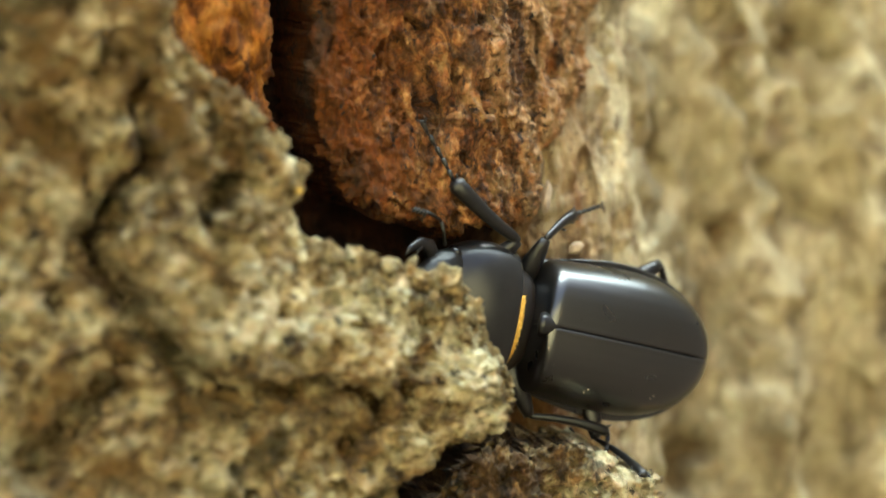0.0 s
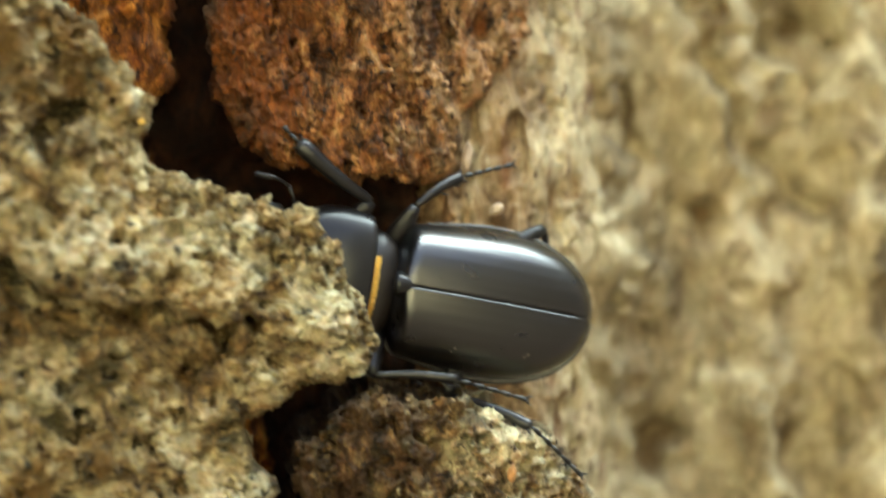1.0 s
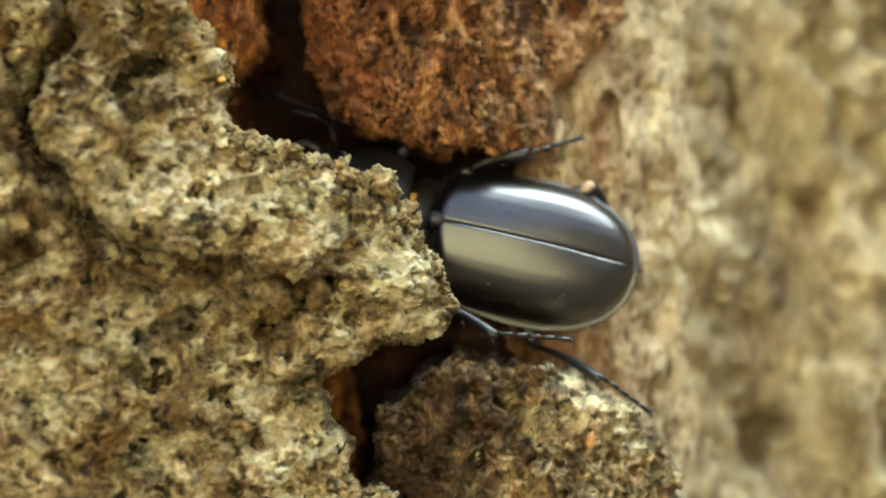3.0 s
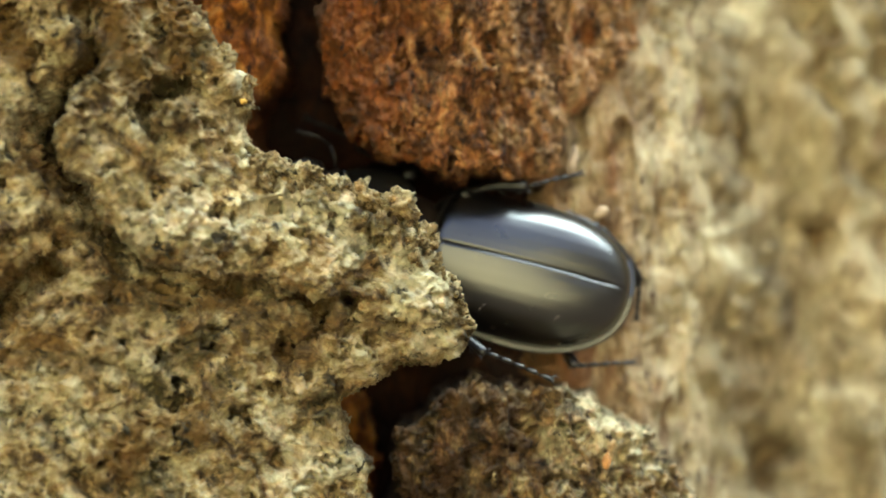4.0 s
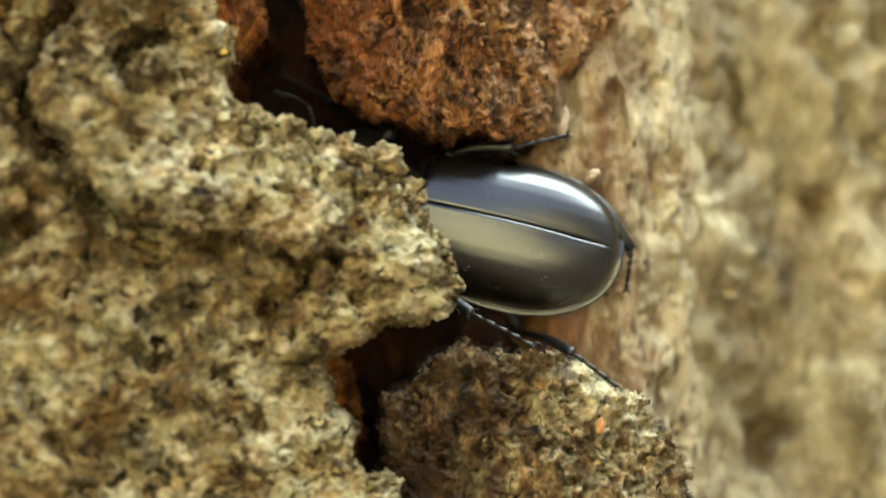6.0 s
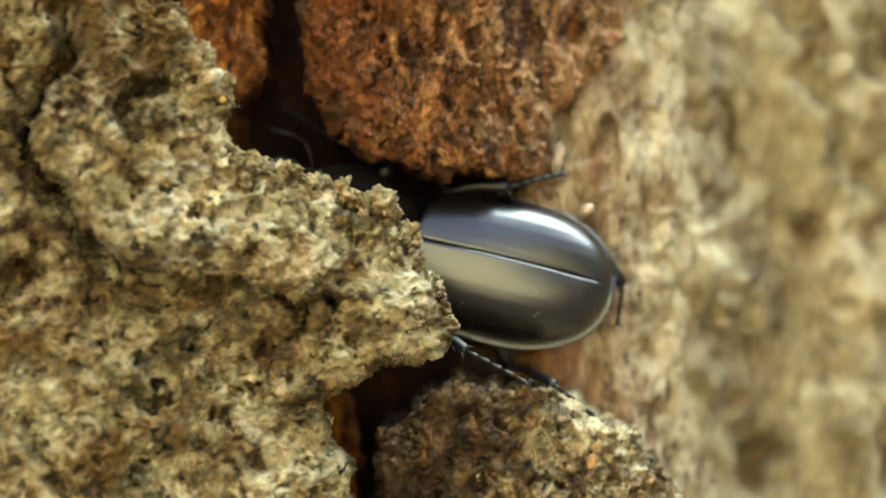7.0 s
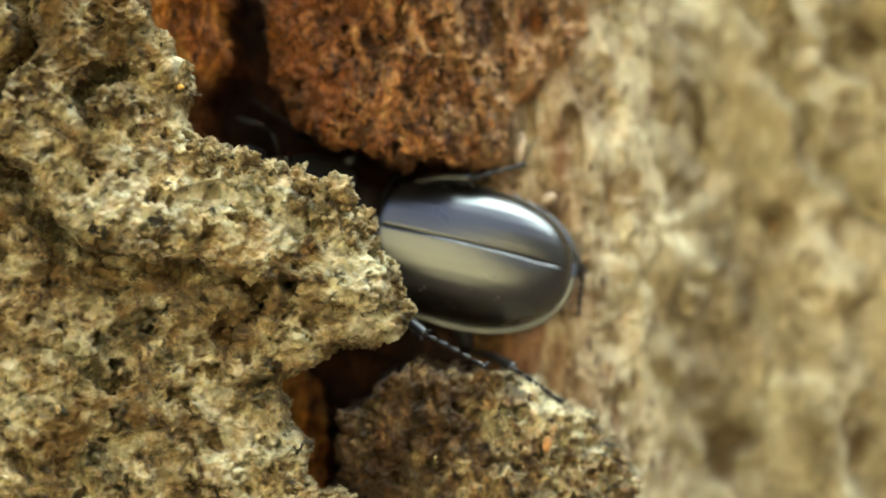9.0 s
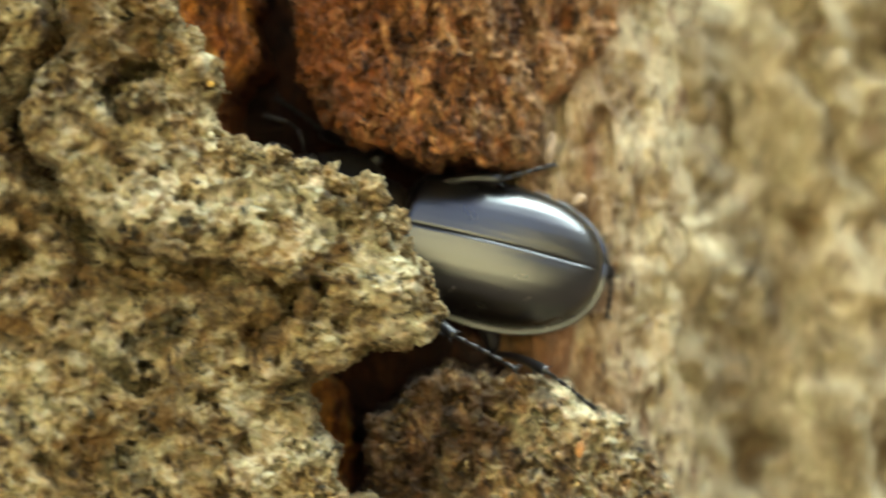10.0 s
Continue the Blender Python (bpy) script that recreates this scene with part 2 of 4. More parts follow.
def inside(x, z, line):
    """Signed distance to a closed outline, positive inside."""
    best, _, _ = line_distance(x, z, line, True)
    odd = np.zeros(x.shape, bool)
    for (ax, az), (bx, bz) in zip(line, line[1:] + line[:1]):
        if az != bz:
            odd ^= ((az > z) != (bz > z)) & (x < (bx - ax) * (z - az) / (bz - az) + ax)
    return np.where(odd, best, -best)


def rounded(line, times=2):
    """An outline with its corners cut."""
    for _ in range(times):
        out = []
        for (ax, az), (bx, bz) in zip(line, line[1:] + line[:1]):
            out += [(0.8 * ax + 0.2 * bx, 0.8 * az + 0.2 * bz), (0.2 * ax + 0.8 * bx, 0.2 * az + 0.8 * bz)]
        line = out
    return line


def mesh_from(name, verts, quads, material, smooth=True):
    """A mesh from millimetre places and quads (numpy arrays)."""
    me = bpy.data.meshes.new(name)
    me.vertices.add(len(verts))
    me.vertices.foreach_set("co", (np.asarray(verts) * MM + (0, 0, BASE_Z)).ravel())
    me.loops.add(quads.size)
    me.loops.foreach_set("vertex_index", quads.ravel())
    me.polygons.add(len(quads))
    me.polygons.foreach_set("loop_start", np.arange(0, quads.size, 4))
    me.polygons.foreach_set("use_smooth", np.full(len(quads), smooth))
    me.update()
    me.validate()
    me.materials.append(material)
    return me


def vertex_normals(verts, quads):
    n = np.cross(verts[quads[:, 2]] - verts[quads[:, 0]], verts[quads[:, 3]] - verts[quads[:, 1]])
    out = np.zeros_like(verts)
    for k in range(4):
        np.add.at(out, quads[:, k], n)
    return out / np.maximum(np.linalg.norm(out, axis=1, keepdims=True), 1e-12)


def axis(low, high, near, step):
    """Grid lines from low to high: fine within the near stretch, coarser and coarser beyond it."""
    mid = np.arange(max(low, near[0]), min(high, near[1]) + step, step)
    lines, gap = list(mid), step
    while lines[-1] < high:
        gap = min(gap * 1.12, 2.5)
        lines.append(lines[-1] + gap)
    gap = step
    while lines[0] > low:
        gap = min(gap * 1.12, 2.5)
        lines.insert(0, lines[0] - gap)
    return np.array(lines)


def bark_piece(name, outline, front, back, step, rim, material, parent, relief, ragged=0.8, seed=1, label="", pigment=None):
    """A solid piece of bark with a ragged outline in x and z. front(x, z): depth of its face; back: depth of its rear;
    rim: radius of its rounded edge; relief(places): how far the weathered face stands out."""
    xs = np.array([p[0] for p in outline])
    zs = np.array([p[1] for p in outline])
    gx = axis(xs.min() - 2, xs.max() + 2, (-24, 66), step)
    gz = axis(zs.min() - 2, zs.max() + 2, (-4, 54), step)
    x, z = [a.ravel() for a in np.meshgrid(gx, gz, indexing="ij")]
    flat = np.stack([x, 0 * x, z], 1)
    sd = inside(x, z, outline) + ragged * layers(flat, 4.0, 4, 0.55, seed)
    nz = len(gz)
    corner = (np.arange(len(gx) - 1)[:, None] * nz + np.arange(nz - 1)[None]).ravel()
    quads = np.stack([corner, corner + nz, corner + nz + 1, corner + 1], 1)
    quads = quads[(sd[quads] > 0).all(1)]
    used, quads = np.unique(quads, return_inverse=True)
    quads = quads.reshape(-1, 4)
    x, z, sd = x[used], z[used], np.maximum(sd[used], 0)
    lift = np.clip(1 - sd / rim, 0, 1)
    y = front(x, z) + rim * (1 - np.sqrt(np.maximum(1 - lift * lift, 0)))
    verts = np.stack([x, y, z], 1)
    # the sides: the open edge is drawn back in rings
    edges = np.concatenate([quads[:, [k, (k + 1) % 4]] for k in range(4)])
    key = edges.min(1).astype(np.int64) * len(verts) + edges.max(1)
    _, first, count = np.unique(key, return_index=True, return_counts=True)
    rim_edges = edges[first[count == 1]]
    ring = np.unique(rim_edges)
    rings, last = [verts], ring
    at = np.full(len(verts), -1)
    at[ring] = np.arange(len(ring))
    sides = [quads]
    middle = np.array([xs.mean(), zs.mean()])
    for k in range(1, 8):
        f = (k / 7) ** 1.6
        r = verts[ring].copy()
        r[:, 1] = r[:, 1] * (1 - f) + back * f
        fresh = len(verts) + (k - 1) * len(ring) + np.arange(len(ring))
        rings.append(r)
        a, b = at[rim_edges[:, 0]], at[rim_edges[:, 1]]
        sides.append(np.stack([last[b], last[a], fresh[a], fresh[b]], 1))
        last = fresh
    verts, quads = np.concatenate(rings), np.concatenate(sides)
    way = vertex_normals(verts, quads)
    way[: len(x), 1] -= 0.8
    way /= np.linalg.norm(way, axis=1, keepdims=True)
    calm = np.where(np.arange(len(verts)) < len(x), 1.0, 0.55)
    verts = verts + way * (calm * relief(verts))[:, None]
    verts = verts + vertex_normals(verts, quads) * (0.10 * layers(verts, 0.55, 2, 0.6, seed + 40))[:, None]
    me = mesh_from(name, verts, quads, material)
    if pigment is not None:
        tone = me.attributes.new("pigment", "FLOAT", "POINT")
        tone.data.foreach_set("value", pigment(verts[:, 0], verts[:, 2]))
    ob = new(name, me)
    ob.parent = parent
    if label:
        ob["label"] = label
    return ob


def streak(x, z, line, width, much):
    """A band of stain, crust, painted highlight or painted shade along a line, as an added pigment."""
    d, _, _ = line_distance(x, z, line)
    return much * np.exp(-(d / width) ** 2)


def groove(x, z, line, width, depth):
    """A crack along a line, as an added depth."""
    d, _, _ = line_distance(x, z, line)
    return depth * np.exp(-(d / width) ** 2)


def dent(x, z, cx, cz, rx, rz, depth, turn=0.0):
    c, s = math.cos(turn), math.sin(turn)
    u, w = (x - cx) * c + (z - cz) * s, -(x - cx) * s + (z - cz) * c
    return depth * np.exp(-(u / rx) ** 2 - (w / rz) ** 2)


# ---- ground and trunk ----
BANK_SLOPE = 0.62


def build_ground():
    """A dark floor of litter round the tree; unseen banks, added to block the low sky, rise all round it, lower behind
    the clearing, and level out far off.
    """
    bm = bmesh.new()
    rings = [0.0, 0.5, 1, 2, 3, 4, 5, 7, 10, 16, 25, 40, 60, 90, 200, 600, 3000]
    rows = []
    for r in rings[1:]:
        row = []
        for a in range(48):
            x, y = r * math.cos(a * math.tau / 48), r * math.sin(a * math.tau / 48)
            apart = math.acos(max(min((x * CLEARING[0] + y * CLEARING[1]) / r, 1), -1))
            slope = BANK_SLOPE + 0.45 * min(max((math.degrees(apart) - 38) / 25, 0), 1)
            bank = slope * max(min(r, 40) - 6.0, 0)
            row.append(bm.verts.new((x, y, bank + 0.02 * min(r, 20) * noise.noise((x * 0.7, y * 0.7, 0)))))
        rows.append(row)
    centre = bm.verts.new((0, 0, 0))
    for a in range(48):
        bm.faces.new((centre, rows[0][a], rows[0][(a + 1) % 48]))
        for lo, hi in zip(rows, rows[1:]):
            bm.faces.new((lo[a], hi[a], hi[(a + 1) % 48], lo[(a + 1) % 48]))
    me = bpy.data.meshes.new("ground")
    bm.to_mesh(me)
    bm.free()
    me.materials.append(MAT_GROUND)
    tagged(new("ground", me), "unseen ground added for reflections: dark leaf litter, a clearing of dry pale grass, banks", "ground", kind="structure")


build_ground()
tree = tagged(new("tree_trunk"), "old rough-barked tree trunk with a deep rotten crevice", "tree trunk")


def build_core():
    """The round of the trunk behind the broken bark."""
    n, levels, cx, cy, radius = 180, 160, 35.0, 360.0, 305.0
    a = np.arange(n) * math.tau / n
    h = np.linspace(-1200, 2600, levels)
    aa, hh = [v.ravel() for v in np.meshgrid(a, h, indexing="ij")]
    flare = 1 + 0.35 * np.exp(-(hh + 1200) / 260)
    p = np.stack([np.cos(aa) * 9, np.sin(aa) * 9, hh / 190], 1)
    r = radius * flare + 13 * layers(p, 1.6, 4, 0.55, 5, True) - 8
    verts = np.stack([cx + r * np.cos(aa), cy + r * np.sin(aa), hh], 1)
    i, k = [v.ravel() for v in np.meshgrid(np.arange(n), np.arange(levels - 1), indexing="ij")]
    j = (i + 1) % n
    quads = np.stack([i * levels + k, j * levels + k, j * levels + k + 1, i * levels + k + 1], 1)
    rings = [verts]
    for f in (0.6, 0.2, 0.001):                   # the top is closed
        top = np.stack([cx + (r[levels - 1::levels]) * f * np.cos(a), cy + (r[levels - 1::levels]) * f * np.sin(a), np.full(n, 2600 + 30 * (1 - f))], 1)
        rings.append(top)
    ring = np.arange(n) * levels + levels - 1
    for k in range(3):
        upper = n * levels + k * n + np.arange(n)
        quads = np.concatenate([quads, np.stack([ring, np.roll(ring, -1), np.roll(upper, -1), upper], 1)])
        ring = upper
    ob = new("trunk_round", mesh_from("trunk_round", np.concatenate(rings), quads, MAT_TRUNK))
    ob.parent = tree


build_core()


# ---- the bark round the crevice ----
def crumbly(seed, coarse, medium, fine, pits=0.0, stretch=(1, 1, 1)):
    """Weathered relief: soft swells, knobs parted by sharp creases, crumbs, and ragged pits; some areas are calmer than others."""
    s = np.array(stretch, float)

    def relief(p):
        q = p * s
        q = q + 0.8 * np.stack([layers(q, 2.6, 3, 0.55, seed + k) for k in (70, 80, 90)], 1)
        rough = np.clip(0.75 + 1.5 * layers(p, 7.0, 2, 0.5, seed + 5), 0.2, 1.5)
        out = coarse * layers(q, 7.0, 3, 0.5, seed)
        out -= medium * rough * layers(q, 4.0, 3, 0.52, seed + 11, True)
        out += medium * rough * 0.5 * (knobbed(q, 1.6, seed + 15) - 0.6)
        out += fine * rough * 2.0 * (knobbed(q, 0.7, seed + 23) - 0.6) - 0.5 * fine * layers(q, 0.8, 2, 0.6, seed + 29, True)
        if pits:
            out -= pits * np.clip(layers(q, 2.8, 3, 0.6, seed + 31) - 0.30, 0, 0.8)
        return out
    return relief


def granular(seed, coarse, medium, fine, pits, stretch=(1, 1, 1)):
    """Crumbling relief: low swells, split lumps, gritty crumbs and small sharp pits."""
    s = np.array(stretch, float)

    def relief(p):
        q = p * s
        q = q + 0.5 * np.stack([layers(q, 1.8, 3, 0.6, seed + k) for k in (70, 80, 90)], 1)
        rough = np.clip(0.85 + 1.0 * layers(p, 6.0, 2, 0.5, seed + 5), 0.5, 1.4)
        out = coarse * (layers(q, 6.5, 2, 0.5, seed) + 1.1 * (knobbed(q, 3.4, seed + 3) - 0.6))
        out -= medium * rough * layers(q, 2.7, 4, 0.60, seed + 11, True)
        out += fine * (1.5 * layers(q, 1.1, 3, 0.75, seed + 17) + rough * 1.1 * (knobbed(q, 0.62, seed + 23) - 0.6) + 0.7 * (knobbed(q, 1.2, seed + 25) - 0.6))
        out -= pits * np.clip(layers(q, 1.7, 3, 0.6, seed + 31) - 0.34, 0, 0.7)
        return out
    return relief


def wander(x, z, size, much, seed):
    """Places pushed about by noise, so that drawn lines run unevenly."""
    p = np.stack([x, 0 * x, z], 1)
    return x + much * layers(p, size, 3, 0.6, seed), z + much * layers(p, size, 3, 0.6, seed + 9)


def back_front(x, z):
    """Depth of the outer bark: behind the crevice it lies deep, to the right it levels out."""
    x, z = wander(x, z, 6.0, 1.6, 211)
    y = np.interp(x, [-60, 20, 26, 30, 36, 42, 58, 110], [22, 22, 15, 15.5, 19, 26, 29, 34])
    y += np.where(x > 30, 1.5 * np.sin(x * 0.55 + 0.06 * z) + 1.2 * np.sin(0.31 * x - 0.16 * z + 2), 0)
    y += dent(x, z, 41.6, 33.5, 1.2, 4.0, 4.5, 0.2) + dent(x, z, 44.8, 6.0, 1.5, 3.0, 4.5)
    y += dent(x, z, 49.2, 25.5, 1.2, 2.6, 3.5, -0.6) + dent(x, z, 58, 40.5, 2.6, 1.4, 4.5)
    y += groove(x, z, [(47, 45), (50, 38), (53, 32), (57, 26)], 1.2, 2.2)
    y -= dent(x, z, 48.0, 11, 2.4, 6.0, 1.6) + dent(x, z, 43.5, 43, 3.0, 5, 1.8) + dent(x, z, 38.5, 28, 1.8, 6, 1.2)
    return y


def back_pigment(x, z):
    x, z = wander(x, z, 6.0, 1.6, 211)
    p = 0.65 * layers(np.stack([x * 1.2 + 0.3 * z, 0 * x, z * 0.8], 1), 4.5, 3, 0.6, 61)
    for cx, cz, rx, rz, much in ((43, 43, 2.5, 4, 0.8), (38.6, 27, 1.8, 6, 0.5), (48.4, 10, 2.0, 4.5, 1.0), (44.3, 27.5, 1.6, 3, 0.7), (53.5, 37.7, 2.2, 3, 0.8),
                                 (41.5, 33, 1.0, 3.6, -1.1), (45, 6, 1.5, 2.6, -1.1), (49.3, 41.5, 1.6, 4, -0.9), (50.3, 30, 1.5, 3.4, -0.6), (49.3, 25.4, 1.0, 2.2, -0.9),
                                 (57.6, 40.6, 2.4, 1.3, -1.2), (55.5, 22, 2, 5, -0.5), (40.5, 14, 1.3, 3.5, -0.5)):
        p += dent(x, z, cx, cz, rx, rz, much)
    return p


bark_piece("outer_bark", [(-55, -60), (105, -60), (105, 110), (-55, 110)], back_front, 60, 0.42, 6.0, MAT_BACK, tree,
           crumbly(3, 0.9, 0.25, 0.10, 0.3, (1.0, 1, 0.85)), 1.0, 3, "pale tan furrowed bark, heavily weathered", back_pigment)

# Lines the crevice; its darkness is mostly painted shade.
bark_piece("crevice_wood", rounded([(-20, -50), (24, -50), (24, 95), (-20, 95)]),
           lambda x, z: 17.0 - 7.0 * np.exp(-((x - 22) / 6) ** 2) + 1.5 * np.sin(z * 0.3), 30, 0.4, 2.0, MAT_SHADED_WOOD, tree,
           crumbly(43, 0.8, 0.7, 0.25, 0.8), 0.8, 21, "red-brown rotten wood deep in the crevice, its shade painted into the colour")


def inner_front(x, z):
    return np.interp(x, [16, 20, 26, 30, 34, 38, 42, 46], [12.5, 11.2, 9.6, 10.8, 13.6, 19.0, 27.0, 38.0]) + 0.5 * np.sin(1.1 * x + 0.05 * z) + 3.0 * np.clip((z - 33) / 12, 0, 1) \
        + groove(x, z, [(27.2, 40), (27.6, 33), (26.4, 28)], 0.6, 1.6) + groove(x, z, [(31.2, 34), (31.6, 30)], 0.6, 1.5)


# Cut back at the left, where the darkened crevice wood stands in for shadow.
bark_piece("inner_wood", rounded([(15, -40), (45, -40), (45, 4), (44, 16), (44, 27), (43, 35), (43, 50), (42, 85), (25, 85), (25, 48), (24.5, 31), (22, 26), (17, 20)]),
           inner_front, 40, 0.24, 2.4, MAT_INNER, tree, crumbly(53, 0.7, 0.5, 0.22, 0.7, (1.3, 1, 0.65)), 1.3, 33, "pinkish-tan fibrous inner wood",
           lambda x, z: 0.5 * layers(np.stack([x * 1.4, 0 * x, z * 0.6], 1), 5.0, 3, 0.6, 77) + dent(x, z, 27.5, 31, 1.6, 5, 1.0) - dent(x, z, 28, 17, 5, 3.5, 0.9) - dent(x, z, 30, 30, 1, 3, 0.6) + 0.9 * np.clip((x - 30.5) / 4, 0, 1.5) - 0.45 * np.clip((29.5 - x) / 3, 0, 1))

bark_piece("rotten_wood", rounded([(4.6, 100), (4.4, 46), (4.5, 38), (2.2, 34), (3.5, 25), (8.6, 15), (11.2, 12.5), (12.0, 7), (11.2, -8), (9, -55), (-45, -55), (-45, 100)]),
           lambda x, z: 0.6 + 0.11 * (x - 1) ** 2 * (x > 1) * (z > 20) + 5.5 * np.exp(-((z - 27) / 7) ** 2) + 9.0 * np.clip((18 - z) / 5, 0, 1), 24, 0.24, 2.0, MAT_ORANGE, tree,
           crumbly(7, 0.6, 0.7, 0.30, 0.9, (1, 1, 0.7)), 0.7, 5, "bright orange-brown rotten wood inside the crevice",
           lambda x, z: 0.4 * layers(np.stack([x, 0 * x, z * 0.7], 1), 4.0, 3, 0.6, 87) - dent(x, z, 1.5, 34, 3, 3.5, 1.4) - dent(x, z, 4.4, 42, 1.0, 8, 0.8))


def red_front(x, z):
    return 1.6 + 0.16 * np.clip(x - 19, 0, 4) ** 2 + 0.9 * np.clip(x - 22.5, 0, 20) + 0.02 * (z - 38) \
        + groove(x, z, [(20.5, 40.5), (22.0, 37.5), (22.6, 34.5)], 0.7, 1.8) + groove(x, z, [(25.5, 44), (24.8, 39), (26.5, 35)], 0.8, 1.4) \
        + groove(x, z, [(13.5, 44), (15.5, 39.5), (15.0, 35)], 0.6, 0.9) + dent(x, z, 28.3, 41.3, 0.9, 1.0, 1.6)


def red_pigment(x, z):
    x, z = wander(x, z, 3.5, 1.2, 241)
    p = 0.35 * layers(np.stack([x * 1.3, 0 * x, z * 0.8], 1), 5.0, 3, 0.6, 97)
    p += np.interp(x, [6, 11, 17, 24, 31], [-1.4, -0.9, 0.0, 0.7, 1.1])
    return p + dent(x, z, 18, 31.5, 3, 2, -0.6) + dent(x, z, 28.3, 41.3, 1.1, 1.2, -1.4)


bark_piece("red_bark_block", rounded([(5.6, 100), (6.0, 52), (6.9, 44), (6.8, 38), (8.4, 34.5), (10.2, 31.8), (13.6, 30.6), (17.5, 29.2), (25.6, 29.6), (26.6, 34.0), (30.6, 37.8), (33.0, 42), (34, 60), (36, 100)]),
           red_front, 26, 0.125, 2.2, MAT_RED, tree, granular(13, 0.55, 0.36, 0.22, 2.6, (1.2, 1, 0.8)), 0.7, 9,
           "crumbling red-brown block of inner bark", red_pigment)


def lower_front(x, z):
    return -2.6 + 0.05 * np.clip(x - 22, 0, 30) ** 1.7 - 0.05 * (x - 12) * (x < 22) + 0.10 * np.clip(z - 6, 0, 20) \
        + groove(x, z, [(22, 14), (24.6, 9), (22.4, 4), (23, -4)], 0.9, 0.8)


def lower_pigment(x, z):
    x, z = wander(x, z, 5.0, 2.6, 231)
    p = 0.6 * layers(np.stack([x, 0 * x, z], 1), 3.5, 3, 0.6, 107)
    # Browner leftwards: real brown bark plus the shade there, painted in.
    p += np.interp(x, [12, 20, 24, 28, 34], [-1.0, -0.7, -0.1, 0.5, 0.6])
    return p + dent(x, z, 26.0, 10.6, 2.6, 2.6, 0.9) - dent(x, z, 29.4, 7.9, 0.5, 0.9, 1.5)


bark_piece("lower_bark_block", rounded([(12.2, -55), (11.6, -2), (12.1, 5.5), (13.4, 10.2), (17.6, 13.9), (22.4, 14.7), (28.8, 12.4), (33.6, 9.3), (37, 3), (38, -15), (37, -55)]),
           lower_front, 24, 0.125, 2.4, MAT_LOWER, tree, granular(19, 0.8, 0.45, 0.24, 2.4, (1.1, 1, 0.9)), 0.8, 15,
           "dark brown lumpy bark with shade painted in at its left and pale tan patches", lower_pigment)

LIP = [(-10.9, 34.6), (-12.1, 32.4), (-11.3, 30.4), (-9.6, 28.3), (-7.9, 26.2), (-5.8, 24.0), (-2.5, 22.6), (2.4, 21.6), (7.0, 20.9)]


def plate_front(x, z):
    """Depth of the nearest plate: it leans away to the right; a curled scale lies on it with a lip along its lower edge."""
    x, z = wander(x, z, 3.0, 0.55, 201)
    y = -14.6 + 0.30 * np.clip(x + 6, -4, 40)
    d, side, along = line_distance(x, z, LIP)
    over = 0.5 + 0.5 * np.tanh(side * d / 0.32)
    strong = np.clip(1.4 - along, 0.45, 1)
    y -= over * 2.6 * np.exp(-(d / 7) ** 2) * strong
    y += (1 - over) * (5.4 * np.exp(-(d / 1.3) ** 2) + 1.0 * np.exp(-(d / 3.0) ** 2)) * strong
    y += groove(x, z, [(-17.5, 17.5), (-15, 20), (-12.2, 22.6)], 0.85, 6.0) + dent(x, z, -11.0, 26.0, 1.6, 3.6, 2.6, -0.5)
    y += groove(x, z, [(-12.1, 32.4), (-10.5, 35.5), (-8.8, 38.5), (-9.8, 42.5)], 0.6, 4.2)
    y += groove(x, z, [(-6.2, 44), (-4.8, 40.5), (-3.2, 38)], 0.7, 1.3)
    r = np.hypot(x + 2.9, z - 33.9)                # a round knob with a furrow round its left and upper side
    y -= 3.0 * np.clip(1 - (r / 1.6) ** 4, 0, 1)
    y += 4.5 * np.exp(-((r - 2.05) / 0.5) ** 2) * np.clip(0.55 - 0.65 * (x + 2.9) / np.maximum(r, 0.1) + 0.45 * (z - 33.9) / np.maximum(r, 0.1), 0, 1)
    y += dent(x, z, -12.0, 31.4, 1.2, 1.5, 3.4, 0.5)
    y += dent(x, z, -8.0, 40.5, 0.9, 2.4, 2.4, 0.5) + dent(x, z, -15.2, 39.5, 1.4, 1.6, 3.0)
    y += dent(x, z, 9.7, 20.0, 0.4, 0.8, 3.6) + dent(x, z, 7.6, 18.7, 0.45, 1.0, 3.2) + dent(x, z, 5.3, 16.4, 0.5, 0.9, 2.6) + dent(x, z, -9.6, 7.2, 0.7, 0.8, 1.8)
    dd, s2, _ = line_distance(x, z, [(2.6, 27.4), (5.0, 27.7), (8.2, 27.2), (10.4, 25.6), (13.6, 24.0)])
    y -= 0.5 * np.tanh(s2 * dd / 0.5) * np.exp(-(dd / 1.5) ** 2)
    y -= dent(x, z, 15.0, 20.5, 3.0, 2.2, 1.2)
    y += groove(x, z, [(6.4, 20.6), (7.4, 18.6), (6.2, 16.8)], 0.4, 1.3) + groove(x, z, [(9.4, 20.8), (10.2, 19.0)], 0.4, 1.8)
    y += groove(x, z, [(-11.5, 12.2), (-10.4, 9.0), (-8.6, 6.0)], 0.5, 1.1) + groove(x, z, [(-10, 16.4), (-6, 15.2), (-2.4, 12.8)], 0.5, 0.8)
    return y


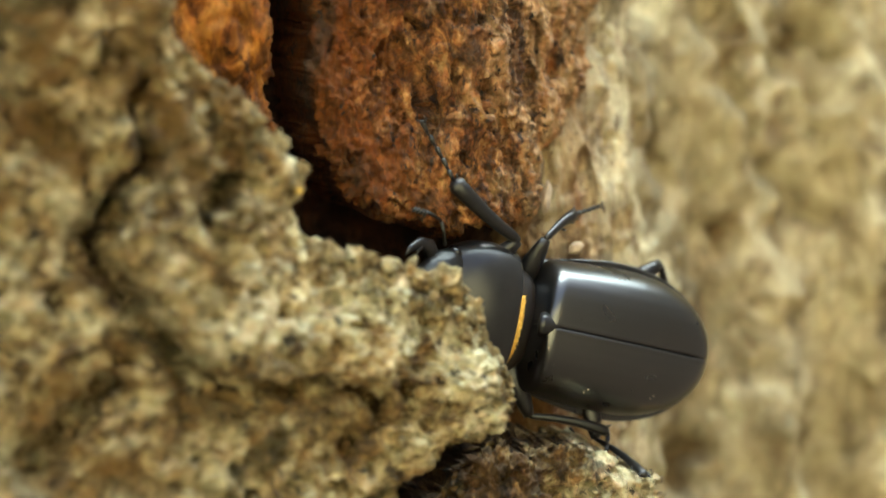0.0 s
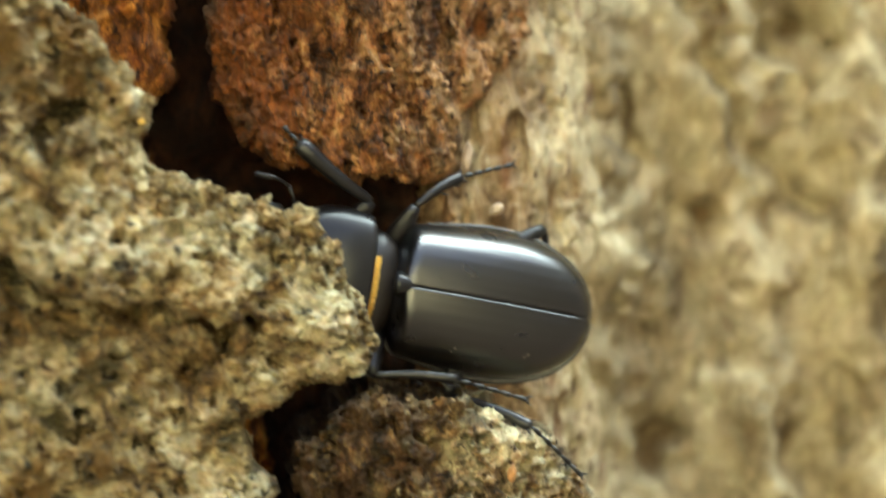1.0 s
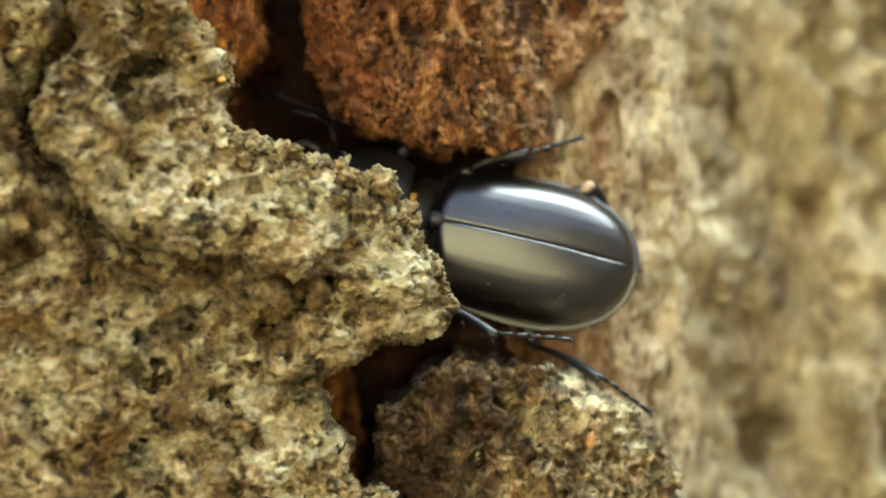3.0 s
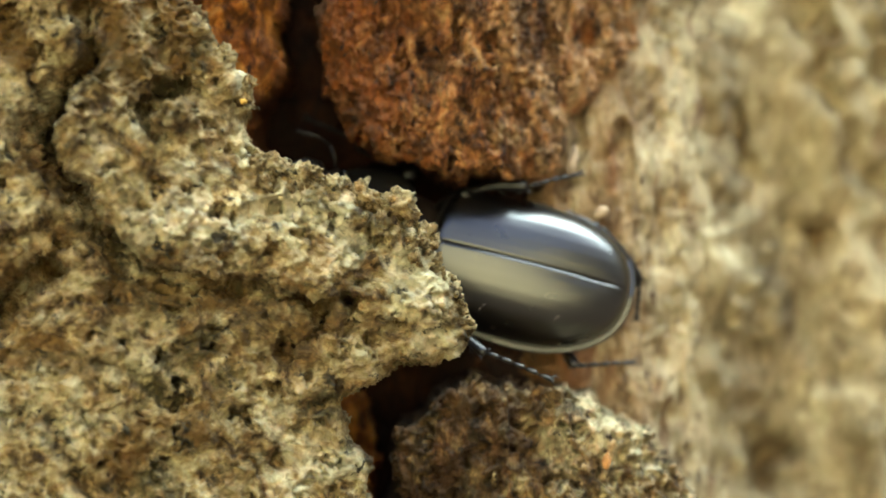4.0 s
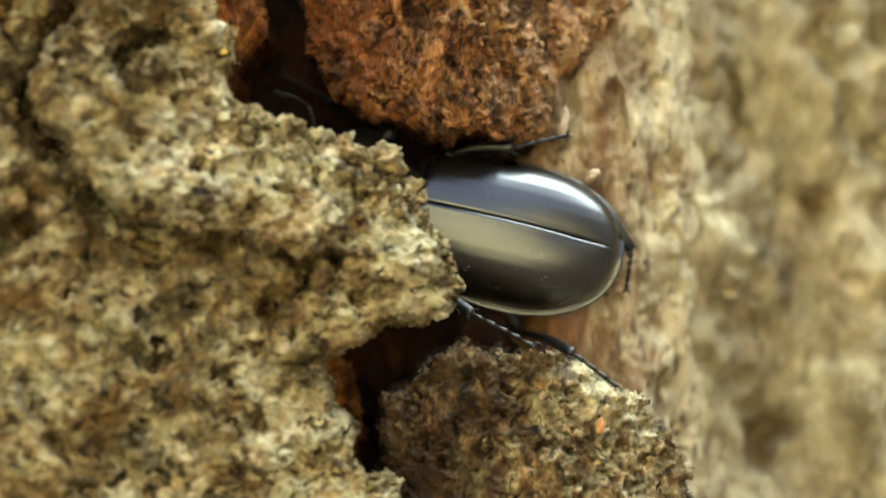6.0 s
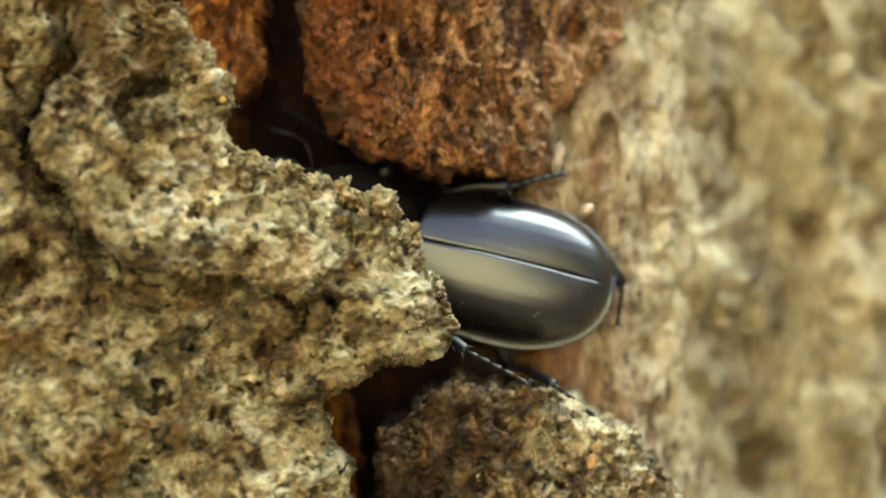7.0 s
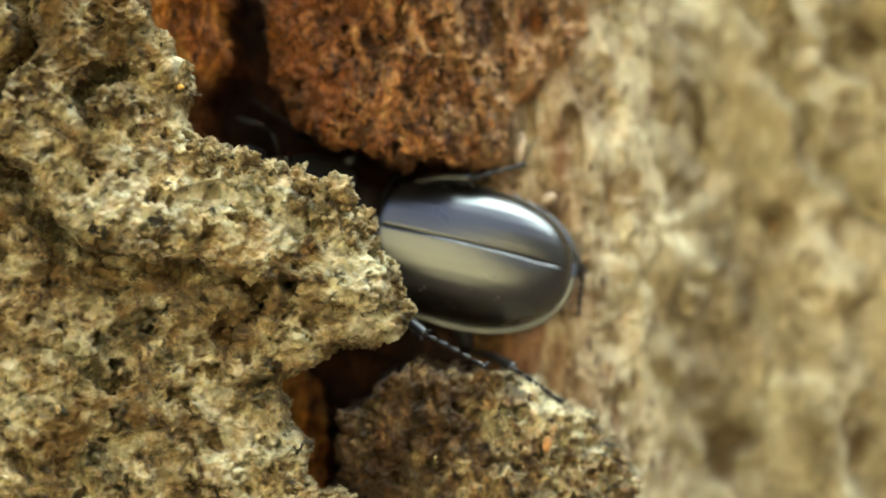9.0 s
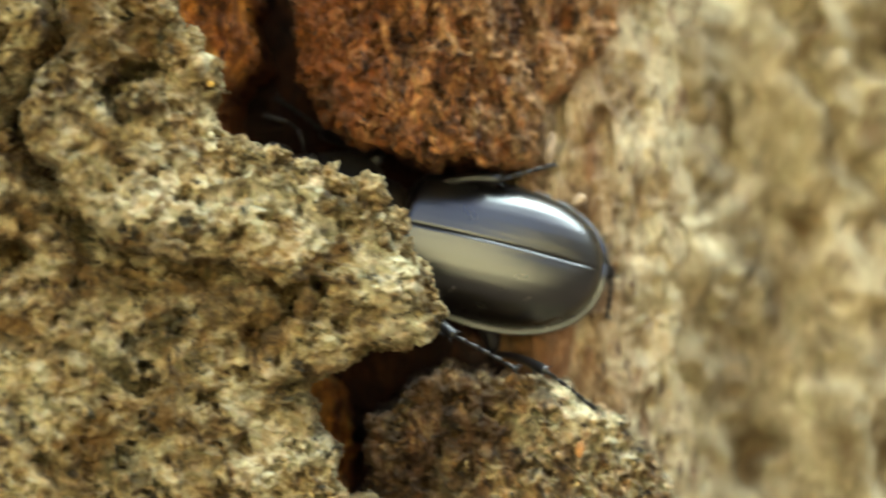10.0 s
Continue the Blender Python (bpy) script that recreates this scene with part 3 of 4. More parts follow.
def plate_pigment(x, z):
    x, z = wander(x, z, 3.0, 1.0, 251)
    p = 0.95 * layers(np.stack([x, 0 * x, z], 1), 4.5, 4, 0.62, 117)
    p += streak(x, z, [(-6, 25.2), (0, 25.6), (3, 26.6), (6, 27.4), (10, 26.0)], 1.3, 1.0)
    # Highlight on the ledge's crest, painted as pale pigment.
    p += streak(x, z, [(2.6, 27.6), (5.9, 27.2), (8.4, 26.2), (10.9, 24.2), (12.5, 22.8)], 0.8, 0.9)
    # Next band: brown below the lip, with its hollow's shade in the colour.
    p -= streak(x, z, [(-9, 24), (-5, 21.4), (1, 19.6), (7, 18.0)], 1.5, 0.6)
    p -= streak(x, z, [(-10, 24.8), (-6.8, 20.7), (-2.6, 18.2), (2.4, 16.6)], 2.0, 0.3)
    for cx, cz, rx, rz, much in ((15, 22, 2.5, 4, 1.0), (8.5, 10, 2.5, 4, 0.7), (2.5, 12, 3, 2, 0.5), (-13, 12, 3, 3, 0.5), (-14, 34.5, 2.5, 2.5, 0.5), (3, 6.5, 3, 2, 0.5),
                                 (-11.8, 16.5, 2.5, 1.2, -0.8), (-0.5, 16.5, 3, 1.6, -0.6), (-4, 9.5, 3, 1.6, -0.7), (-6.5, 38.5, 1.6, 2, -0.7), (14, 17, 3, 1.6, -0.1), (0, 40, 2, 2, -0.3),
                                 (8.0, 24.2, 2.4, 0.7, -0.5), (-2.6, 36.8, 1.4, 0.8, -0.5), (-15, 41, 5, 4, -0.7), (-7, 43, 4, 3, -0.5), (-15, 22, 3, 3, -0.5)):
        p += dent(x, z, cx, cz, rx, rz, much)
    return p - 0.45 * np.clip((z - 34) / 5, 0, 1)


PLATE_OUTLINE = rounded([(-4.0, 100), (-6.0, 60), (-6.2, 46.5), (-3.6, 43), (-1.0, 39.6), (2.9, 36.6), (2.4, 32.6), (4.0, 30.3), (7.4, 29.5), (10.6, 28.4), (14.0, 27.2), (15.8, 24.9), (17.2, 22.3),
                                 (18.9, 19.7), (18.3, 15.6), (14.2, 15.0), (10.6, 14.4), (9.9, 12.0), (9.6, 10.2), (11.4, 7.9), (10.2, 6.2), (11.2, 5.2), (14.8, 5.0), (15.4, 1.0), (13.6, -10), (9, -55), (-50, -55), (-50, 100)])
bark_piece("bark_plate", PLATE_OUTLINE,
           plate_front, -4.0, 0.115, 1.9, MAT_PLATE, tree, granular(29, 0.62, 0.21, 0.15, 2.5, (1, 1, 1.1)), 0.85, 27,
           "thick grey-tan weathered bark plate with a curled flaking edge", plate_pigment)


def build_crumbs():
    """Loose crumbly lumps along the plate's broken upper rim and in its hollows."""
    rng = random.Random(11)
    shapes = []
    for n in range(7):
        bm = bmesh.new()
        bmesh.ops.create_icosphere(bm, subdivisions=4, radius=1)
        squash = Vector((rng.uniform(0.8, 1.15), rng.uniform(0.8, 1.1), rng.uniform(0.75, 1.1)))
        for v in bm.verts:
            d = 1 + 0.60 * noise.noise(v.co * 1.4 + Vector((n * 7, 0, 0))) - 0.55 * abs(noise.noise(v.co * 2.9 + Vector((0, n * 5, 0)))) + 0.34 * noise.noise(v.co * 6 + Vector((n, 3, 0))) - 0.22 * abs(noise.noise(v.co * 12))
            v.co = Vector((v.co.x * squash.x, v.co.y * squash.y, v.co.z * squash.z)) * d * MM
        me = bpy.data.meshes.new("crumb")
        bm.to_mesh(me)
        bm.free()
        me.polygons.foreach_set("use_smooth", np.full(len(me.polygons), True))
        me.materials.append(MAT_PLATE)
        shapes.append(me)
    plate = bpy.data.objects["bark_plate"]
    rim = [(3.0, 31.0), (5.4, 29.9), (7.2, 29.2), (10.9, 27.9), (14.2, 26.9), (15.7, 24.9), (17.2, 22.3), (18.5, 19.8)]
    rows = []
    for k in range(80):
        f = rng.uniform(0, len(rim) - 1.001)
        (ax, az), (bx, bz) = rim[int(f)], rim[int(f) + 1]
        t = f - int(f)
        inward = abs(rng.gauss(0, 0.9))
        big = rng.choice((0.28, 0.34, 0.42, 0.55)) if f < 5 else rng.uniform(0.18, 0.32)
        rows.append((ax + (bx - ax) * t - 0.45 * inward + 0.1, az + (bz - az) * t - 0.8 * inward + 0.1, big, inward))
    for x, z, big in ((4.2, 31.0, 0.7), (6.3, 30.2, 0.95), (7.0, 30.3, 0.6), (8.6, 29.4, 0.8), (9.3, 29.5, 0.55), (10.6, 28.8, 0.85), (11.3, 28.6, 0.6), (13.4, 27.9, 0.95),
                      (14.2, 27.4, 0.7), (12.6, 28.0, 0.6), (15.4, 25.9, 0.7), (16.0, 25.2, 0.5), (1.9, 35.4, 0.6), (2.3, 36.2, 0.5), (0.6, 38.2, 0.7), (-1.4, 40.2, 0.8)):
        z -= 0.55 if x > 3 else 0
        rows.append((x, z, big * 1.3, 0.5))
    for x, z, big, inward in rows:
        if float(inside(np.array([x]), np.array([z]), PLATE_OUTLINE)[0]) < -0.3:
            continue
        spot = np.array([x]), np.array([z])
        lift = max(1 - inward / 1.9, 0)
        y = float(plate_front(*spot)[0]) + 1.9 * (1 - math.sqrt(max(1 - lift * lift, 0))) * 0.8 - 0.1
        ob = new("crumb", shapes[rng.randrange(7)])
        ob.parent = plate
        ob.matrix_basis = Matrix.Translation((x * MM, (y + 0.3) * MM, z * MM + BASE_Z)) @ pose(0, 0, 0, rng.uniform(0, 360), rng.uniform(0, 360), rng.uniform(0, 360)) @ Matrix.Scale(big, 4)


build_crumbs()


def build_chips():
    """Single small chips that stand out by their colour."""
    rng = random.Random(23)
    pale = plain("pale_wood_chip", (0.40, 0.30, 0.21), 0.8, 0.3, 1500, 0.0, 0.0001, 3000)
    rust = plain("orange_wood_chip", (0.36, 0.17, 0.055), 0.85, 0.5, 1200, 0.0, 0.0002, 3000)
    yellow = plain("yellow_lichen", (0.50, 0.30, 0.06), 0.8, 0.3, 3000)
    for name, owner, label, material, (x, y, z), (a, b, c), lean in (
            ("flake", "lower_bark_block", "small orange flake", rust, (29.3, -2.5, 8.0), (0.30, 0.25, 0.6), 8),
            ("flake", "inner_wood", "pale wood chip", pale, (29.4, 9.8, 27.2), (0.6, 0.4, 0.38), -25),
            ("flake", "inner_wood", "pale wood chip", pale, (27.0, 9.6, 31.2), (0.35, 0.3, 1.2), 6),
            ("lichen", "bark_plate", "yellow lichen grain", yellow, (2.0, -12.0, 34.9), (0.25, 0.25, 0.22), 0)):
        bm = bmesh.new()
        bmesh.ops.create_icosphere(bm, subdivisions=3, radius=1)
        shift = Vector((rng.uniform(0, 9), rng.uniform(0, 9), 0))
        for v in bm.verts:
            d = 1 + 0.5 * noise.noise(v.co * 1.5 + shift) + 0.25 * noise.noise(v.co * 4 + shift)
            v.co = Vector((v.co.x * a, v.co.y * b, v.co.z * c)) * d * MM
        me = bpy.data.meshes.new(name)
        bm.to_mesh(me)
        bm.free()
        me.polygons.foreach_set("use_smooth", np.full(len(me.polygons), True))
        me.materials.append(material)
        ob = new(name, me)
        ob.parent = bpy.data.objects[owner]
        ob.matrix_basis = pose(x * MM, y * MM, z * MM + BASE_Z, 0, lean, 0)
        ob["label"] = label


build_chips()


# ---- the beetle; its space: x ahead, y to its left, z up from the back, origin on the seam behind the neck shield ----
def part(name, bm, material, parent, label=""):
    me = bpy.data.meshes.new(name)
    bmesh.ops.scale(bm, vec=(MM, MM, MM), verts=bm.verts)
    bmesh.ops.recalc_face_normals(bm, faces=bm.faces)
    bm.to_mesh(me)
    bm.free()
    me.polygons.foreach_set("use_smooth", np.full(len(me.polygons), True))
    me.materials.append(material)
    ob = new(name, me)
    ob.parent = parent
    if label:
        ob["label"] = label
    return ob


def grid_faces(bm, rows, closed=False, caps=False):
    for a, b in zip(rows, rows[1:]):
        n = len(a)
        for k in range(n if closed else n - 1):
            q = (a[k], a[(k + 1) % n], b[(k + 1) % n], b[k])
            if len(set(q)) == 4:
                bm.faces.new(q)
    if caps:
        bm.faces.new(rows[0])
        bm.faces.new(rows[-1][::-1])


def tube(bm, points, radii, sides=8, flat=1.0):
    """A round limb through points."""
    rows = []
    for k, (p, r) in enumerate(zip(points, radii)):
        p = Vector(p)
        way = (Vector(points[min(k + 1, len(points) - 1)]) - Vector(points[max(k - 1, 0)])).normalized()
        u = way.cross(Vector((0, 0, 1)))
        u = u.normalized() if u.length > 1e-4 else Vector((1, 0, 0))
        w = u.cross(way).normalized()
        rows.append([bm.verts.new(p + u * r * math.cos(a) + w * r * flat * math.sin(a)) for a in (math.tau * i / sides for i in range(sides))])
    grid_faces(bm, rows, True, True)


def lump(bm, centre, radii, segments=16, rings=10):
    made = bmesh.ops.create_uvsphere(bm, u_segments=segments, v_segments=rings, radius=1)["verts"]
    bmesh.ops.scale(bm, vec=radii, verts=made)
    bmesh.ops.translate(bm, vec=centre, verts=made)
    return made


ELYTRA_LENGTH, ELYTRA_WIDTH = 16.4, 5.6


def case_edge(f):
    """The outline of a wing case, f from the shoulder's inner end round to the tip: x, y, and the way outwards."""
    def at(f):
        if f < 0.12:                                     # the front edge, out to the rounded shoulder
            a = f / 0.12 * math.pi / 2
            return 0.25 - 1.5 * (1 - math.cos(a)) ** 1.2, ELYTRA_WIDTH * (0.10 + 0.82 * math.sin(a) ** 0.9)
        g = (f - 0.12) / 0.88
        a = max(g - 0.40, 0) / 0.60 * math.pi / 2        # the side, then the oval end
        half = ELYTRA_LENGTH * 0.47
        y = ELYTRA_WIDTH * (0.92 + 0.08 * math.sin(min(g / 0.40, 1) * math.pi / 2)) * max(math.cos(a), 0) ** 0.84
        x = -1.25 - (ELYTRA_LENGTH - 1.6 - half) * min(g / 0.40, 1) - half * math.sin(a)
        return x, y
    x, y = at(f)
    (ax, ay), (bx, by) = at(max(f - 0.01, 0)), at(min(f + 0.01, 1))
    long = math.hypot(bx - ax, by - ay)
    return x, y, -(by - ay) / long * -1.0, (bx - ax) / long * -1.0


def case_row(f):
    """For a place f on the outline: the place on the seam from which its row fans out, and the heights of its ends."""
    u = f ** 1.15 * 0.82
    top = 2.0 * u * (1 - u) - 1.35 * u ** 3 - 0.35 * max(1 - u / 0.05, 0) ** 2
    return u, 0.30 - ELYTRA_LENGTH * u, top, -4.2 + 1.15 * max((f - 0.35) / 0.65, 0) ** 1.5


def case_dome(v):
    return 0.20 * (1 - v * v) + 0.80 * max(1 - v ** 4, 0) ** 0.36


def case_top(x, y):
    """Height of a wing case's surface at x, y (y > 0)."""
    best = (9.0, 0.0)
    for i in range(120):
        f = i / 120
        ox, oy, _, _ = case_edge(f)
        u, sx, top, low = case_row(f)
        v = y / max(oy, 0.01)
        if v < 1:
            best = min(best, (abs(sx + (ox - sx) * v - x), low + (top - low) * case_dome(v)))
    return best[1]


def elytron(side):
    """One wing case: a low dome that drops steeply at its sides, a flat narrow flange round it, a sunk seam."""
    bm = bmesh.new()
    rows = []
    n, m = 84, 44
    for i in range(n + 1):
        f = i / n
        ox, oy, nx, ny = case_edge(f)
        oy = max(oy, 0.0)
        if f > 0.985:
            nx, ny = -1.0, 0.15
        u, sx, top, low = case_row(f)
        row = []
        for j in range(m + 1):
            v = 1 - (1 - j / m) ** 1.5
            x, y = sx + (ox - sx) * v, oy * v
            z = low + (top - low) * case_dome(v)
            z -= 0.08 * math.exp(-(y / 0.07) ** 2) - 0.03 * math.exp(-((y - 0.24) / 0.13) ** 2)
            z += 0.004 * math.cos(y * 7.5) * math.sin(min(u * 4, 1) * math.pi / 2)
            row.append(bm.verts.new((x, side * max(y, 0.012), z)))
        wide = 0.55 * min(max((f - 0.10) / 0.3, 0), 1)
        for out, dz in ((0.10, 0.03), (0.28, 0.06), (0.42, 0.05), (0.50, -0.02), (0.50, -0.12), (0.30, -0.2)):
            row.append(bm.verts.new((ox + nx * out * wide * 1.8, side * max(oy + ny * out * wide * 1.8, 0.012), low + dz)))
        row.append(bm.verts.new((sx, side * 0.012, low - 0.35)))
        rows.append(row)
    grid_faces(bm, rows, True)
    bm.faces.new(rows[0])
    bmesh.ops.remove_doubles(bm, verts=bm.verts, dist=0.002)
    return bm


def pronotum():
    """The neck shield: broad, gently domed, with a thin turned-up rim."""
    bm = bmesh.new()
    rows = []
    n, m = 36, 44
    for i in range(n + 1):
        u = i / n
        x = 2.5 + 6.0 * u
        w = 5.35 * (0.93 + 0.09 * math.sin(u * math.pi * 0.95)) * (1 - 0.16 * u ** 3)
        w *= 1 - 0.10 * max(1 - u / 0.08, 0) ** 2 - 0.10 * max((u - 0.92) / 0.08, 0) ** 2
        top = -0.1 - 0.25 * (2 * u - 0.9) ** 2 - 0.9 * u ** 2 - 0.25 * max(1 - u / 0.07, 0) ** 2
        row = []
        for j in range(m + 1):
            a = (j / m - 0.5) * math.pi
            y = w * math.sin(a)
            z = -3.4 + (top + 3.4) * abs(math.cos(a)) ** 0.6 + 0.10 * math.exp(-((abs(y) - w * 0.97) / 0.12) ** 2)
            bow = 0.55 * (1 - (y / w) ** 2) * (u - 0.5) * 0.6
            row.append(bm.verts.new((x - bow, y, z)))
        for f in (0.7, 0.0, -0.7):
            row.append(bm.verts.new((x, w * f, -4.5)))
        rows.append(row)
    grid_faces(bm, rows, True, True)
    return bm


def leg(beetle, thick, hip, femur, tibia, tarsus):
    """A leg in three pieces along +x: thigh (the part), shin with spines and jointed foot (its pieces)."""
    bm = bmesh.new()
    pts = [(femur * f, 0, 0.12 * math.sin(f * math.pi)) for f in (0, 0.12, 0.3, 0.5, 0.7, 0.88, 1.0)]
    tube(bm, pts, [0.45, 0.75, 0.92, 0.90, 0.76, 0.58, 0.42], 12, 0.75)
    thigh = part("leg", bm, MAT_LIMB, beetle)
    bm = bmesh.new()
    pts = [(tibia * f, 0.25 * math.sin(f * math.pi), 0.16 * math.sin(f * math.pi)) for f in (0, 0.08, 0.3, 0.55, 0.8, 0.95, 1.0)]
    tube(bm, pts, [thick * r for r in (0.32, 0.44, 0.50, 0.58, 0.68, 0.72, 0.42)], 10, 0.75)
    for f, s in ((0.35, 1), (0.52, -1), (0.66, 1), (0.80, -1), (0.95, 1), (0.96, -1)):
        tube(bm, [(tibia * f, s * 0.26, 0), (tibia * f + 0.28, s * 0.46, 0), (tibia * f + 0.48, s * 0.58, -0.04)], [0.13, 0.08, 0.02], 6)
    shin = part("tibia", bm, MAT_LIMB, thigh)
    bm = bmesh.new()
    size = tarsus / 5.4
    for k in range(5):
        a, b = size * k, size * (k + 1) * (1.0 if k < 4 else 1.06)
        droop = -0.03 * k * k
        tube(bm, [(a, 0, droop), (a + (b - a) * 0.35, 0, droop), (a + (b - a) * 0.8, 0, droop - 0.03), (b, 0, droop - 0.05)], [0.10, 0.16, 0.21, 0.11], 8)
    for s in (1, -1):
        tube(bm, [(size * 5.0, 0, -0.2), (size * 5.3, s * 0.28, -0.25), (size * 5.55, s * 0.34, -0.5)], [0.09, 0.07, 0.02], 6)
    foot = part("tarsus", bm, MAT_LIMB, thigh)
    return thigh, shin, foot, Vector(hip), femur, tibia, tarsus


def along(a, b):
    """A pose at a whose x axis points to b, with z towards the back."""
    d = (Vector(b) - Vector(a)).normalized()
    side = Vector((0, 0, 1)).cross(d)
    side = side.normalized() if side.length > 1e-4 else Vector((0, 1, 0))
    up = d.cross(side)
    return Matrix.Translation(Vector(a) * MM) @ Matrix((d, side, up)).transposed().to_4x4()


def leg_rows(limb, rows):
    """Keys a leg: rows of seconds, knee, ankle and toe (x, to the right, z) aimed at; lengths are kept."""
    thigh, shin, foot, hip, femur, tibia, tarsus = limb
    keys = ([], [], [])
    for t, knee, ankle, toe in rows:
        aim = [Vector((p[0], -p[1], p[2])) for p in (knee, ankle, toe)]
        k = hip + (aim[0] - hip).normalized() * femur
        a = k + (aim[1] - k).normalized() * tibia
        m = along(hip, k)
        keys[0].append((t, m))
        keys[1].append((t, m.inverted() @ along(k, a)))
        keys[2].append((t, m.inverted() @ along(a, a + (aim[2] - a))))
    for ob, k in zip((thigh, shin, foot), keys):
        walk(ob, k)


def build_beetle():
    beetle = tagged(new("stag_beetle"), "black satin-shelled stag beetle crawling into the bark crevice", "beetle")
    part("wing_case", elytron(1), MAT_SHELL, beetle)
    part("wing_case", elytron(-1), MAT_SHELL, beetle)
    part("neck_shield", pronotum(), MAT_NECK, beetle)
    bm = bmesh.new()
    rows = [[bm.verts.new((x, w * s, z)) for s, z in ((-1, -0.35), (-0.5, 0.02), (0, 0.10), (0.5, 0.02), (1, -0.35), (0, -0.6))]
            for x, w in ((0.95, 0.85), (0.6, 1.0), (0.1, 0.85), (-0.4, 0.5), (-0.8, 0.12))]
    grid_faces(bm, rows, True, True)
    part("scutellum", bm, MAT_NECK, beetle)
    bm = bmesh.new()
    lump(bm, (-7.0, 0, -4.5), (8.2, 5.0, 1.5), 28, 14)
    lump(bm, (2.6, 0, -4.2), (4.5, 4.3, 1.6), 24, 12)
    lump(bm, (1.6, 0, -3.7), (2.4, 4.1, 1.7), 24, 12)
    part("belly", bm, MAT_BELLY, beetle, "dark brown underside")
    bm = bmesh.new()
    lump(bm, (8.0, 0, -2.6), (2.0, 3.3, 1.35), 28, 16)
    for v in bm.verts:
        if v.co.x > 8.6:
            v.co.z -= 0.15 * (v.co.x - 8.6)
        v.co.z += 0.08 * noise.noise(v.co * 1.3)
    head = part("head", bm, MAT_HEAD, beetle)
    head.matrix_basis = pose(7.6 * MM, -0.3 * MM, -2.6 * MM, 0, -8, -24) @ pose(-6.0 * MM, 0, 2.8 * MM)
    for s in (1, -1):
        bm = bmesh.new()
        lump(bm, (8.1, s * 3.1, -2.6), (0.55, 0.42, 0.55), 14, 10)
        part("eye", bm, MAT_EYE, head)
        bm = bmesh.new()
        tube(bm, [(9.2, s * 1.7, -3.0), (10.2, s * 2.2, -3.0), (11.1, s * 1.9, -2.9), (11.7, s * 1.0, -2.7), (11.9, s * 0.3, -2.5)],
             [0.65, 0.60, 0.45, 0.28, 0.06], 10, 0.7)
        tube(bm, [(10.9, s * 1.7, -2.9), (11.0, s * 1.0, -2.6)], [0.3, 0.05], 8)
        part("mandible", bm, MAT_LIMB, head)
        bm = bmesh.new()
        tube(bm, [(8.9, s * 3.1, -3.1), (9.6, s * 3.8, -3.1), (10.4, s * 4.3, -3.0)], [0.16, 0.13, 0.17], 8)
        tube(bm, [(10.4, s * 4.3, -3.0), (11.4, s * 4.2, -2.9), (12.4, s * 3.9, -2.8)], [0.12, 0.13, 0.15], 8)
        for k in range(4):
            x = 12.1 + 0.32 * k
            tube(bm, [(x, s * (4.0 - 0.12 * k), -2.8), (x + 0.16, s * (3.65 - 0.12 * k), -2.8)], [0.19, 0.12], 8, 0.8)
        part("antenna", bm, MAT_LIMB, head)
    # two flecks of dust stuck on a wing case
    for x, y, big in ((-4.7, 4.1, 0.06), (-10.6, 3.6, 0.06)):
        bm = bmesh.new()
        lump(bm, (x, y, case_top(x, y)), (big * 1.8, big * 0.9, big), 8, 6)
        lump(bm, (x + 0.22, y + 0.25, case_top(x + 0.22, y + 0.25)), (big * 0.8, big * 1.3, big * 0.7), 8, 6)
        part("dust_fleck", bm, MAT_DUST, beetle, "pale fleck of dust")
    # golden fringes at the rear and the front of the neck shield
    rng = random.Random(4)
    for x0, reach, w, z0 in ((2.65, -0.5, 3.2, -0.70), (8.4, 0.6, 3.9, -1.6)):
        bm = bmesh.new()
        for _ in range(330):
            y = rng.uniform(-w * 0.55, w)
            z = z0 - 2.0 * (abs(y) / (w + 0.6)) ** 3 + rng.uniform(-0.1, 0.1)
            d = reach * rng.uniform(0.7, 1.1)
            tube(bm, [(x0, y, z), (x0 + d * 0.6, y + rng.uniform(-0.1, 0.1), z + 0.03), (x0 + d, y + rng.uniform(-0.2, 0.2), z - 0.05)], [0.06, 0.055, 0.02], 4)
        part("hair_fringe", bm, MAT_HAIR, beetle, "short golden hairs")
    return beetle


beetle = build_beetle()
LEG_FORE_R = leg(beetle, 1.0, (5.6, -2.0, -4.6), 5.4, 7.4, 5.2)
LEG_MID_R = leg(beetle, 0.66, (0.8, -2.2, -4.9), 5.0, 4.8, 5.0)
LEG_HIND_R = leg(beetle, 0.66, (-6.8, -2.4, -5.0), 6.7, 5.6, 3.4)
LEG_FORE_L = leg(beetle, 1.0, (5.6, 2.0, -4.6), 5.4, 7.4, 5.2)
LEG_MID_L = leg(beetle, 0.60, (0.8, 2.2, -4.9), 5.6, 6.6, 5.8)
LEG_HIND_L = leg(beetle, 0.62, (-6.8, 2.4, -5.0), 5.6, 7.6, 6.0)

SPAN = math.atan2(3.0, 16.2)          # the tip of the wing cases lies lower than the seam's front end


def crawling(front, tip, lean):
    """The beetle's pose from the places (mm) of the seam's front end and of the tip of its wing cases."""
    a, b = Vector(front), Vector(tip)
    d = (a - b).normalized()
    side = Vector((0, -1, lean)).cross(d).normalized()
    up = d.cross(side)
    turn = Matrix((d, side, up)).transposed().to_4x4()
    return Matrix.Translation(a * MM + Vector((0, 0, BASE_Z))) @ turn @ Matrix.Rotation(SPAN, 4, "Y")


